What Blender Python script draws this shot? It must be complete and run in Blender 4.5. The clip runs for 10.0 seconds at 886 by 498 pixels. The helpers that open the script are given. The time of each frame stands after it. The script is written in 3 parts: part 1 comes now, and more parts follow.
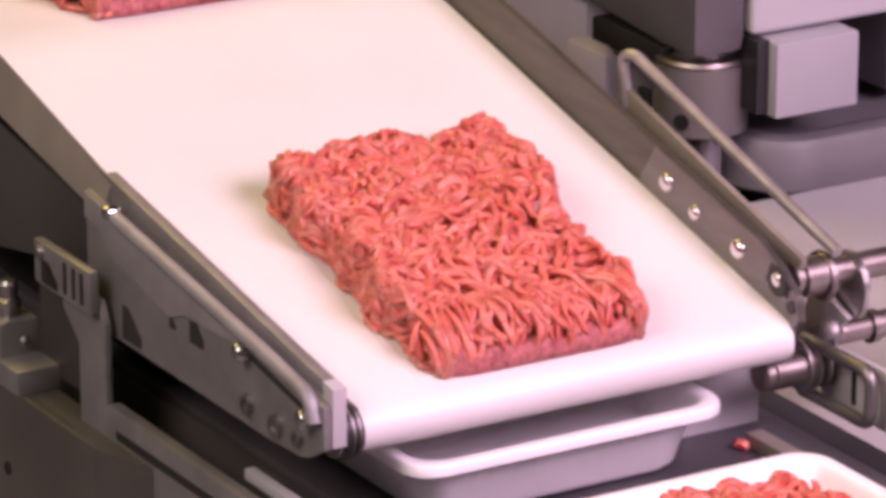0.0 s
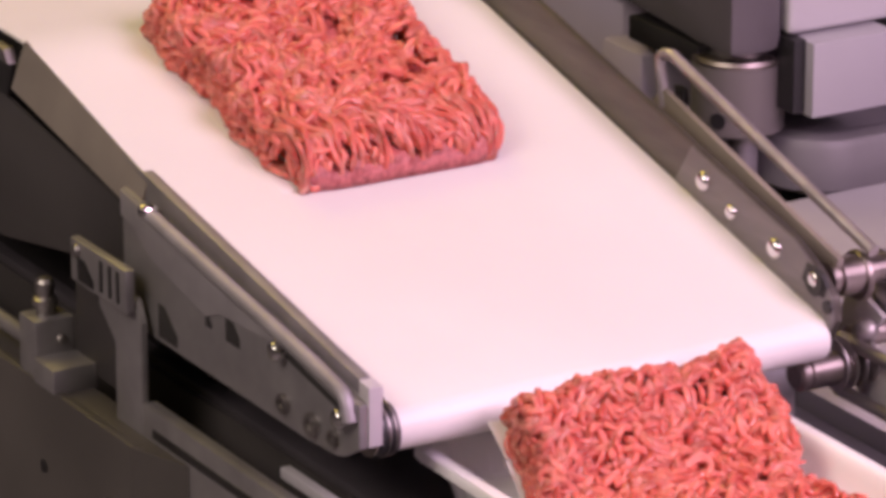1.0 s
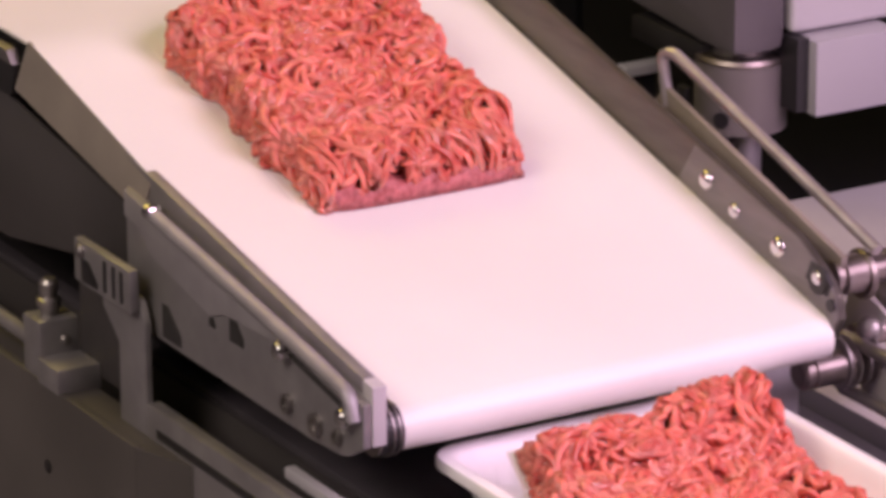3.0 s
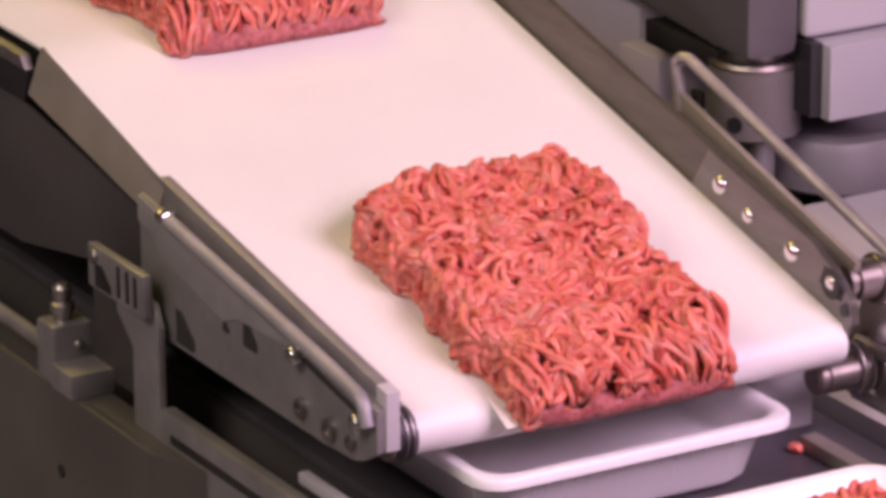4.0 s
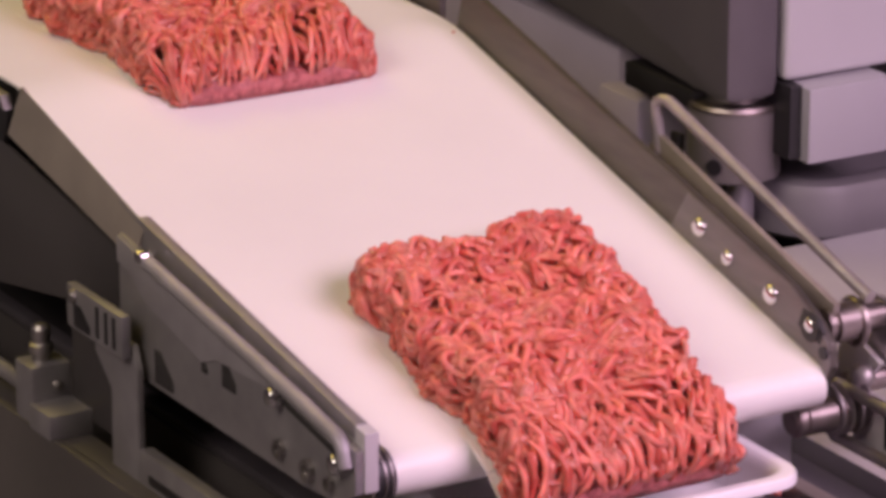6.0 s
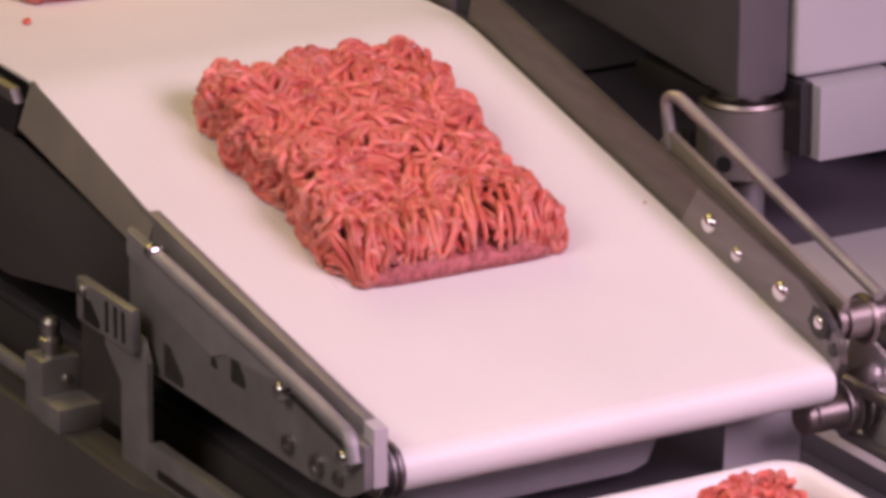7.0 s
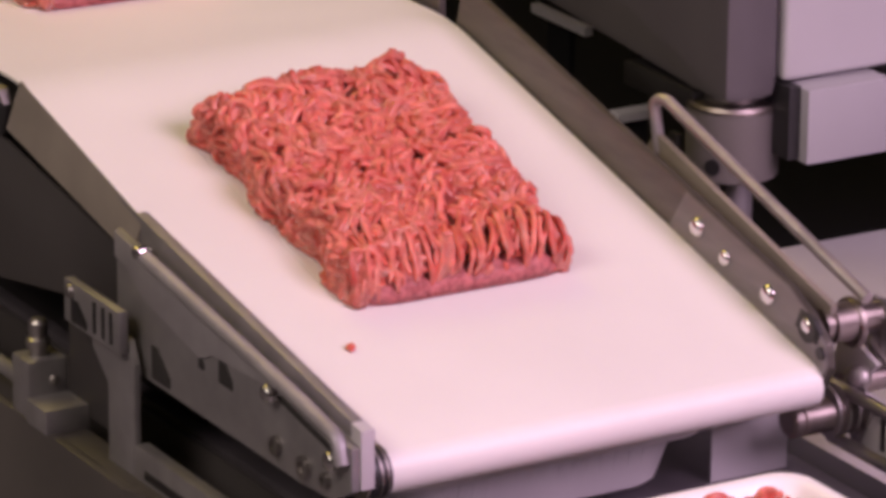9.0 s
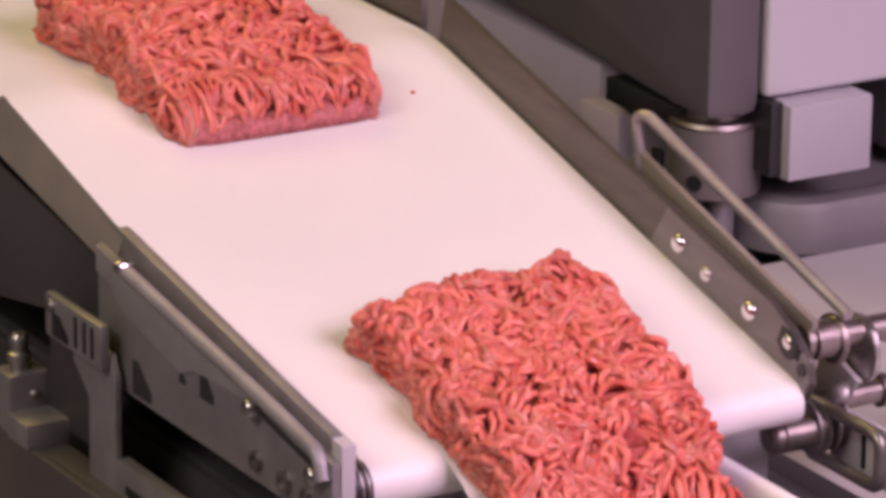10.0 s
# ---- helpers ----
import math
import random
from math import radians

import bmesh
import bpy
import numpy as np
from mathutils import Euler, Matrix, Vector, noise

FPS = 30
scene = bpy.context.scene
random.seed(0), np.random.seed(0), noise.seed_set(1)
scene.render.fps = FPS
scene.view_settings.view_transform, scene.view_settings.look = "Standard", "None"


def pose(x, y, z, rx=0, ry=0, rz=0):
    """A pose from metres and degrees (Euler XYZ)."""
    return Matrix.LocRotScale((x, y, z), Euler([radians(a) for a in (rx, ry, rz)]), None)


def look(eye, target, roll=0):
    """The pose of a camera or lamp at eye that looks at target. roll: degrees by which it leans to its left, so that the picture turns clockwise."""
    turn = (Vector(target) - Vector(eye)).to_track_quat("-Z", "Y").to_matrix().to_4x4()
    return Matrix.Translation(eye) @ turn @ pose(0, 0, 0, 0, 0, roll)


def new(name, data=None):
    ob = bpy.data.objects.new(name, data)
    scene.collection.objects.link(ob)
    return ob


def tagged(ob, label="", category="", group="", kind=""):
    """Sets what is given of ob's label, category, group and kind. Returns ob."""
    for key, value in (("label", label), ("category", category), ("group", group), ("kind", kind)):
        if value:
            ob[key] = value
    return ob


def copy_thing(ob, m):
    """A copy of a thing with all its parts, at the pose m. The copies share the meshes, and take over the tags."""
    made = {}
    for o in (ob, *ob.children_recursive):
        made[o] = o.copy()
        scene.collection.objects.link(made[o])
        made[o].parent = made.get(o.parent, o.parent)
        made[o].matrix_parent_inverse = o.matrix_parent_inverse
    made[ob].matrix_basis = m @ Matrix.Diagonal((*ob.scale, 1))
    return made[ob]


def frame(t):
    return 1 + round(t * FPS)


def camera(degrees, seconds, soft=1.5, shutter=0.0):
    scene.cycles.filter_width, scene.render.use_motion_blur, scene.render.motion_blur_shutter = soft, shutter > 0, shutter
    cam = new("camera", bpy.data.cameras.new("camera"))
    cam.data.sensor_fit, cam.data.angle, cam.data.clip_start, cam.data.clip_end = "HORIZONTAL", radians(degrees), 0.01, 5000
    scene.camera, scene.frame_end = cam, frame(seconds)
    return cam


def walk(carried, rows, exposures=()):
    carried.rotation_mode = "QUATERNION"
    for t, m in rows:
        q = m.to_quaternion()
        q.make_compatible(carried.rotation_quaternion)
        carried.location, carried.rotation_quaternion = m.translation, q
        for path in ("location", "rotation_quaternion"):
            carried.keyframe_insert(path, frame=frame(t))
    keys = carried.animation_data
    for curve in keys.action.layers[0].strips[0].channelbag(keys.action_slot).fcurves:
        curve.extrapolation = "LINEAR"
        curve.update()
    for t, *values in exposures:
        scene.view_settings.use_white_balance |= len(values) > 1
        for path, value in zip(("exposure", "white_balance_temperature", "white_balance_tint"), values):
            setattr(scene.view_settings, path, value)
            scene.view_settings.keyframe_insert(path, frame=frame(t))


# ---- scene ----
# camera on a stand, panned and tilted a little by hand
EYE = (1.8759, -1.1905, 0.8440)
cam = camera(10.5, 10.0, soft=4.2)
walk(cam, [
    (0, pose(*EYE, 70.750, -0.111, 59.338)),
    (0.5, pose(*EYE, 70.341, -0.204, 59.712)),
    (1, pose(*EYE, 70.737, -0.037, 59.767)),
    (1.5, pose(*EYE, 71.182, 0.110, 59.553)),
    (2, pose(*EYE, 70.929, -0.059, 59.103)),
    (2.5, pose(*EYE, 70.629, -0.119, 59.384)),
    (2.7, pose(*EYE, 70.659, -0.009, 59.610)),
    (4, pose(*EYE, 70.791, 0.178, 59.908)),
    (4.5, pose(*EYE, 70.788, -0.086, 59.846)),
    (5, pose(*EYE, 70.838, -0.066, 59.951)),
    (5.5, pose(*EYE, 71.150, -0.046, 59.825)),
    (6.8, pose(*EYE, 71.315, -0.112, 59.688)),
    (7, pose(*EYE, 71.228, -0.270, 59.922)),
    (7.5, pose(*EYE, 71.113, -0.319, 59.812)),
    (8, pose(*EYE, 71.231, -0.242, 59.743)),
    (8.5, pose(*EYE, 71.179, -0.505, 59.828)),
    (9, pose(*EYE, 71.256, -0.499, 59.848)),
    (9.5, pose(*EYE, 71.472, -0.536, 59.765)),
    (10, pose(*EYE, 71.442, -0.734, 59.695)),
], exposures=[(0, 0.33), (0.5, 0.27), (1, 0.15), (1.5, 0.05), (2, 0.06), (2.5, 0.14), (4, 0.15), (4.5, 0.15), (5, 0.0), (5.5, -0.03), (7, -0.09), (7.5, 0.03), (8, 0.11), (8.5, 0.06), (9, -0.07), (9.5, -0.02), (10, 0.05)])

TAU = 2 * math.pi

# ---- light: unseen area lamps added as key and fills, in a dim, closed room ----
world = bpy.data.worlds.new("hall_air")
scene.world = world
world.use_nodes = True
world.node_tree.nodes["Background"].inputs[0].default_value = (0.9, 0.85, 0.95, 1)
world.node_tree.nodes["Background"].inputs[1].default_value = 0.05


def area_lamp(name, eye, target, sx, sy, watts, colour):
    data = bpy.data.lights.new(name, "AREA")
    data.shape, data.size, data.size_y, data.energy, data.color = "RECTANGLE", sx, sy, watts, colour
    ob = new(name, data)
    ob.matrix_world = look(eye, target)
    return ob


area_lamp("key_lamp", (1.48, 0.48, 1.18), (0.2, 0, 0), 1.2, 0.9, 44.5, (1.0, 0.674, 0.930))
# added yellow fill that tints the upper belt cream
area_lamp("rear_warm_fill", (-1.15, -0.1, 1.35), (-0.35, 0, 0), 0.7, 0.6, 6.3, (1.0, 0.75, 0.15))
# added broad fill that lifts the dark near side
area_lamp("hall_fill", (0.6, -2.6, 2.6), (0, -1.2, 0), 2.2, 2.0, 104, (1.0, 0.83, 0.74))


# ---- materials ----
def material(name, base, rough=0.5, metal=0.0, vary=0.0, scale=30.0, bump=0.0, bump_scale=200.0, stretch=(1, 1, 1), island=0.0, sub=0.0, tint=None):
    m = bpy.data.materials.new(name)
    m.use_nodes = True
    nt = m.node_tree
    b = nt.nodes["Principled BSDF"]
    b.inputs["Base Color"].default_value = (*base, 1)
    b.inputs["Roughness"].default_value = rough
    b.inputs["Metallic"].default_value = metal
    if sub:
        b.inputs["Subsurface Weight"].default_value = sub
        b.inputs["Subsurface Radius"].default_value = (0.006, 0.0015, 0.001)
        b.inputs["Subsurface Scale"].default_value = 0.6
    co = nt.nodes.new("ShaderNodeTexCoord")
    mp = nt.nodes.new("ShaderNodeMapping")
    mp.inputs["Scale"].default_value = stretch
    nt.links.new(co.outputs["Object"], mp.inputs["Vector"])
    if vary or island:
        n1 = nt.nodes.new("ShaderNodeTexNoise")
        n1.inputs["Scale"].default_value = scale
        n1.inputs["Detail"].default_value = 4
        nt.links.new(mp.outputs[0], n1.inputs["Vector"])
        ramp = nt.nodes.new("ShaderNodeMapRange")
        ramp.inputs["From Min"].default_value, ramp.inputs["From Max"].default_value = 0.3, 0.7
        nt.links.new(n1.outputs["Fac"], ramp.inputs["Value"])
        fac = ramp.outputs[0]
        if island:
            geo = nt.nodes.new("ShaderNodeNewGeometry")
            mx = nt.nodes.new("ShaderNodeMix")
            mx.inputs["Factor"].default_value = island
            nt.links.new(fac, mx.inputs["A"])
            nt.links.new(geo.outputs["Random Per Island"], mx.inputs["B"])
            fac = mx.outputs["Result"]
        mix = nt.nodes.new("ShaderNodeMix")
        mix.data_type = "RGBA"
        lo = tuple(max(0.0, c * (1 - vary)) for c in base)
        hi = tint or tuple(min(1.0, c * (1 + vary)) for c in base)
        mix.inputs["A"].default_value, mix.inputs["B"].default_value = (*lo, 1), (*hi, 1)
        nt.links.new(fac, mix.inputs["Factor"])
        nt.links.new(mix.outputs["Result"], b.inputs["Base Color"])
        rr = nt.nodes.new("ShaderNodeMapRange")
        rr.inputs["To Min"].default_value, rr.inputs["To Max"].default_value = max(0.02, rough - 0.08), min(1, rough + 0.1)
        nt.links.new(n1.outputs["Fac"], rr.inputs["Value"])
        nt.links.new(rr.outputs[0], b.inputs["Roughness"])
    if bump:
        n2 = nt.nodes.new("ShaderNodeTexNoise")
        n2.inputs["Scale"].default_value = bump_scale
        n2.inputs["Detail"].default_value = 3
        nt.links.new(mp.outputs[0], n2.inputs["Vector"])
        bp = nt.nodes.new("ShaderNodeBump")
        bp.inputs["Strength"].default_value = bump
        bp.inputs["Distance"].default_value = 0.002
        nt.links.new(n2.outputs["Fac"], bp.inputs["Height"])
        nt.links.new(bp.outputs[0], b.inputs["Normal"])
    return m


BELT = material("belt_white", (0.80, 0.78, 0.755), 0.42, vary=0.045, scale=6, bump=0.05, bump_scale=900)
STEEL = material("brushed_steel", (0.50, 0.48, 0.46), 0.34, 1.0, vary=0.18, scale=40, bump=0.10, bump_scale=160, stretch=(1, 1, 8))
STEEL_DULL = material("dull_steel", (0.33, 0.31, 0.30), 0.48, 1.0, vary=0.22, scale=25, bump=0.12, bump_scale=220)
STEEL_TAN = material("aged_steel", (0.155, 0.142, 0.125), 0.45, 0.8, vary=0.16, scale=30, bump=0.08, bump_scale=180, stretch=(1, 1, 6))
COVER = material("dark_cover_paint", (0.078, 0.070, 0.065), 0.5, vary=0.15, scale=14, bump=0.08)
TRACK = material("dark_track_plastic", (0.075, 0.068, 0.078), 0.42, vary=0.2, scale=20)
FLANGE = material("flange_steel", (0.34, 0.30, 0.26), 0.55, 0.4, vary=0.15, scale=20, bump=0.06)
SHAFT = material("turned_steel", (0.32, 0.28, 0.262), 0.40, 1.0, vary=0.15, scale=70, bump=0.05, bump_scale=500)
COLLAR = material("satin_collar", (0.17, 0.155, 0.148), 0.5, 0.3, vary=0.06, scale=10)
PANEL = material("dark_side_panel", (0.055, 0.050, 0.050), 0.5, vary=0.3, scale=6, bump=0.05)
CHROME = material("polished_steel", (0.72, 0.70, 0.70), 0.14, 1.0, vary=0.06, scale=60)
ALU = material("anodised_aluminium", (0.33, 0.315, 0.322), 0.45, 0.6, vary=0.14, scale=50, bump=0.05)
LILAC = material("satin_sheet_steel", (0.36, 0.34, 0.355), 0.55, 0.45, vary=0.14, scale=35, bump=0.05)
# paler than STEEL_TAN, for the reflection on the lower far plate
STRIP = material("reflection_strip_steel", (0.23, 0.213, 0.212), 0.5, 0.6, vary=0.14, scale=30, bump=0.08, stretch=(1, 1, 6))
SLIDER = material("pale_slide_plastic", (0.50, 0.475, 0.49), 0.4, vary=0.08, scale=30)
ROD_STEEL = material("worn_rod_steel", (0.52, 0.48, 0.47), 0.38, 0.7, vary=0.15, scale=60)
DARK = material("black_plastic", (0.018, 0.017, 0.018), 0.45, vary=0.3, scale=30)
RUBBER = material("dark_rubber", (0.03, 0.028, 0.028), 0.6, vary=0.3, scale=60)
PAINT_WHITE = material("white_painted_panel", (0.50, 0.49, 0.50), 0.4, vary=0.04, scale=8)
PAINT_GREY = material("grey_painted_metal", (0.115, 0.105, 0.11), 0.45, vary=0.12, scale=12)
BOX_GREY = material("pale_grey_plastic", (0.52, 0.46, 0.54), 0.5, vary=0.10, scale=10)
HOUSING = material("lilac_grey_housing", (0.40, 0.39, 0.41), 0.4, vary=0.06, scale=8)
PLASTIC_GREY = material("grey_plastic", (0.18, 0.172, 0.178), 0.5, vary=0.10, scale=10)
PLATE = material("dark_plate_plastic", (0.085, 0.075, 0.09), 0.5, vary=0.12, scale=10)
DECK = material("light_deck_metal", (0.55, 0.53, 0.56), 0.45, 0.1, vary=0.10, scale=9)
TRAY = material("white_tray_plastic", (0.90, 0.88, 0.89), 0.33, vary=0.02, scale=30)
MEAT = material("minced_meat", (0.61, 0.081, 0.064), 0.23, vary=0.28, scale=110, island=0.5, bump=0.16, bump_scale=380, sub=0.5, tint=(0.91, 0.290, 0.222))
# darker than MEAT: holds the shade in the gaps between strands
MEAT_CORE = material("shaded_packed_meat", (0.38, 0.046, 0.042), 0.42, vary=0.3, scale=220, bump=0.9, bump_scale=420, tint=(0.62, 0.14, 0.12))
MEAT_PRESSED = material("pressed_meat", (0.38, 0.070, 0.070), 0.30, vary=0.3, scale=260, bump=0.7, bump_scale=500, tint=(0.62, 0.185, 0.185))
PAPER = material("white_paper", (0.82, 0.80, 0.77), 0.6, vary=0.03, scale=40, bump=0.05, bump_scale=300)
RED = material("red_button_plastic", (0.62, 0.035, 0.03), 0.35, vary=0.06, scale=40)
# near black: the recess's deep shade is put into the colour
WELL = material("recess_shade_black", (0.006, 0.006, 0.007), 0.95, vary=0.2, scale=5)
WALL = material("hall_wall", (0.42, 0.40, 0.41), 0.8, vary=0.1, scale=2)
FLOOR = material("hall_floor", (0.20, 0.19, 0.19), 0.6, vary=0.15, scale=3)


# ---- mesh helpers ----
def mesh_of(name, bm, mat, smooth=False):
    bmesh.ops.recalc_face_normals(bm, faces=bm.faces)
    me = bpy.data.meshes.new(name)
    bm.to_mesh(me)
    bm.free()
    me.materials.append(mat)
    if smooth:
        for p in me.polygons:
            p.use_smooth = True
        me.set_sharp_from_angle(angle=radians(40))
    return me


def part(name, bm, mat, parent=None, label="", smooth=True):
    ob = new(name, mesh_of(name, bm, mat, smooth))
    ob.parent = parent
    if label:
        ob["label"] = label
    return ob


def empty(name, m=None):
    ob = new(name)
    ob.empty_display_size = 0.02
    if m is not None:
        ob.matrix_world = m
    return ob


def box(x0, x1, y0, y1, z0, z1, bevel=0.001, seg=2, bm=None, m=None):
    b = bmesh.new()
    bmesh.ops.create_cube(b, size=1)
    bmesh.ops.transform(b, verts=b.verts, matrix=Matrix.Translation(((x0 + x1) / 2, (y0 + y1) / 2, (z0 + z1) / 2)) @ Matrix.Diagonal((x1 - x0, y1 - y0, z1 - z0, 1)))
    if bevel:
        bmesh.ops.bevel(b, geom=b.edges[:], offset=bevel, segments=seg, affect="EDGES", profile=0.6)
    if m is not None:
        bmesh.ops.transform(b, verts=b.verts, matrix=m)
    return merge(bm, b)


def merge(bm, b):
    if bm is None:
        return b
    me = bpy.data.meshes.new("t")
    b.to_mesh(me)
    b.free()
    bm.from_mesh(me)
    bpy.data.meshes.remove(me)
    return bm


def slab(profile, y0, y1, bevel=0.001, holes=(), bm=None, m=None):
    """A plate: a profile in x and z, between two y."""
    b = bmesh.new()
    f = b.faces.new([b.verts.new((x, y0, z)) for x, z in profile])
    r = bmesh.ops.extrude_face_region(b, geom=[f])
    for v in r["geom"]:
        if isinstance(v, bmesh.types.BMVert):
            v.co.y = y1
    bmesh.ops.recalc_face_normals(b, faces=b.faces)
    if bevel:
        bmesh.ops.bevel(b, geom=b.edges[:], offset=bevel, segments=2, affect="EDGES", profile=0.6)
    if m is not None:
        bmesh.ops.transform(b, verts=b.verts, matrix=m)
    return merge(bm, b)


def rod(p, q, r, seg=20, bevel=0.0, bm=None, r2=None):
    b = bmesh.new()
    p, q = Vector(p), Vector(q)
    d = q - p
    bmesh.ops.create_cone(b, cap_ends=True, segments=seg, radius1=r, radius2=r if r2 is None else r2, depth=d.length)
    if bevel:
        edges = [e for e in b.edges if abs(abs(e.verts[0].co.z) - d.length / 2) < 1e-6 and abs(e.verts[0].co.z - e.verts[1].co.z) < 1e-6]
        bmesh.ops.bevel(b, geom=edges, offset=bevel, segments=2, affect="EDGES", profile=0.5)
    bmesh.ops.transform(b, verts=b.verts, matrix=Matrix.Translation((p + q) / 2) @ d.to_track_quat("Z", "Y").to_matrix().to_4x4())
    return merge(bm, b)


def lathe(profile, p, axis, seg=20, bm=None):
    """Rings of (distance along the axis, radius) turned about an axis through p."""
    b = bmesh.new()
    rot = Vector(axis).to_track_quat("Z", "Y").to_matrix().to_4x4()
    rings = []
    for s, r in profile:
        rings.append([b.verts.new((r * math.cos(TAU * k / seg), r * math.sin(TAU * k / seg), s)) for k in range(seg)])
    for a, c in zip(rings, rings[1:]):
        for k in range(seg):
            b.faces.new((a[k], a[(k + 1) % seg], c[(k + 1) % seg], c[k]))
    b.faces.new(rings[0][::-1])
    b.faces.new(rings[-1])
    bmesh.ops.transform(b, verts=b.verts, matrix=Matrix.Translation(p) @ rot)
    return merge(bm, b)


def pipe(points, r, corner=0.008, seg=10, bm=None, flat=1.0):
    """A bent bar through points, with rounded corners."""
    pts = [Vector(p) for p in points]
    path = [pts[0]]
    for a, c, d in zip(pts, pts[1:], pts[2:]):
        u, v = (a - c).normalized(), (d - c).normalized()
        k = min(corner, (a - c).length / 2.1, (d - c).length / 2.1)
        p, q = c + u * k, c + v * k
        for i in range(6):
            s = i / 5
            path.append(p * (1 - s) ** 2 + c * 2 * s * (1 - s) + q * s ** 2)
    path.append(pts[-1])
    b = bmesh.new()
    rings, side = [], None
    for i, p in enumerate(path):
        t = (path[min(i + 1, len(path) - 1)] - path[max(i - 1, 0)]).normalized()
        if side is None:
            side = t.orthogonal().normalized()
        side = (side - t * side.dot(t)).normalized()
        up = t.cross(side)
        rings.append([b.verts.new(p + side * (r * math.cos(TAU * k / seg)) + up * (r * flat * math.sin(TAU * k / seg))) for k in range(seg)])
    for a, c in zip(rings, rings[1:]):
        for k in range(seg):
            b.faces.new((a[k], a[(k + 1) % seg], c[(k + 1) % seg], c[k]))
    b.faces.new(rings[0][::-1])
    b.faces.new(rings[-1])
    return merge(bm, b)


def dome(p, axis, r, bm=None):
    """The head of a button screw."""
    return lathe([(-0.001, r), (r * 0.12, r), (r * 0.45, r * 0.86), (r * 0.66, r * 0.55), (r * 0.72, r * 0.25), (r * 0.73, r * 0.05)], p, axis, 18, bm)


# ---- the hall ----
def hall():
    tagged(part("floor", box(-5, 5, -5, 5, -1.05, -0.95, 0), FLOOR), "dark grey hall floor under the machines", "floor", kind="structure")
    tagged(part("ceiling", box(-5, 5, -5, 5, 2.8, 2.9, 0), WALL), "plain grey hall ceiling", "ceiling", kind="structure")
    for name, b in (("wall_north", (-5, 5, 5, 5.1)), ("wall_south", (-5, 5, -5.1, -5)), ("wall_east", (5, 5.1, -5, 5)), ("wall_west", (-5.1, -5, -5, 5))):
        tagged(part(name, box(*b, -0.95, 2.8, 0), WALL), "plain grey hall wall", "wall", kind="structure")


hall()

# ---- portioning conveyor: a level run, a knee, and a run that slopes down to a nose ----
SLOPE = 14.2
MB = pose(0, 0, 0, 0, SLOPE, 0)          # belt space: x down the slope, y across, z off the belt
NOSE, BELT_Y0, BELT_Y1, KNEE = 0.012, -0.127, 0.119, -0.368
UB, NB = MB.to_3x3() @ Vector((1, 0, 0)), MB.to_3x3() @ Vector((0, 0, 1))


def inset(path, d):
    out = []
    for i, p in enumerate(path):
        t = (path[min(i + 1, len(path) - 1)] - path[max(i - 1, 0)]).normalized()
        out.append(p + Vector((t.y, -t.x)) * d)
    return out


def belt_mesh():
    knee = UB * KNEE + NB * NOSE
    path = [Vector((-2.6, knee.z)), Vector((-0.8, knee.z))]
    for i in range(9):                     # the knee, eased
        s = i / 8
        p0, p1, p2 = Vector((knee.x - 0.02, knee.z)), Vector((knee.x, knee.z)), Vector((knee.x + 0.02 * UB.x, knee.z + 0.02 * UB.z))
        path.append(p0 * (1 - s) ** 2 + p1 * 2 * s * (1 - s) + p2 * s * s)
    for i in range(1, 12):
        u = KNEE * (1 - i / 12) + 0.0
        q = UB * u + NB * NOSE
        path.append(Vector((q.x, q.z)))
    for i in range(15):                    # round the nose
        ang = radians(90 - SLOPE - 180 * i / 14)
        path.append(Vector((math.cos(ang) * NOSE, math.sin(ang) * NOSE)))
    for u, h in ((-0.06, -NOSE), (-0.12, -NOSE), (-0.2, -NOSE - 0.002)):
        q = UB * u + NB * h
        path.append(Vector((q.x, q.z)))
    inner = inset(path, 0.0018)
    n = 12
    b = bmesh.new()
    ys = [BELT_Y0 + (BELT_Y1 - BELT_Y0) * k / n for k in range(n + 1)]
    def row(p, q, ks):
        w = 0.0178 * min(1.0, max(0.0, (-0.03 - p.x) / 0.03)) if p.y > 0 else 0.0
        e = 0.003 - 0.0045 * min(1.0, max(0.0, -p.x / 0.36)) if p.y > 0 else 0.003
        return [b.verts.new((q.x, ys[k] - w * (1 - k / n) + e * k / n, q.y)) for k in ks]

    outer = [row(p, p, range(n + 1)) for p in path]
    under = [row(p, q, (0, n)) for p, q in zip(path, inner)]
    for i in range(len(path) - 1):
        for k in range(n):
            b.faces.new((outer[i][k], outer[i][k + 1], outer[i + 1][k + 1], outer[i + 1][k]))
        b.faces.new((under[i][0], under[i][1], under[i + 1][1], under[i + 1][0]))
        b.faces.new((outer[i][0], outer[i + 1][0], under[i + 1][0], under[i][0]))
        b.faces.new((outer[i][n], outer[i + 1][n], under[i + 1][1], under[i][1]))
    return b


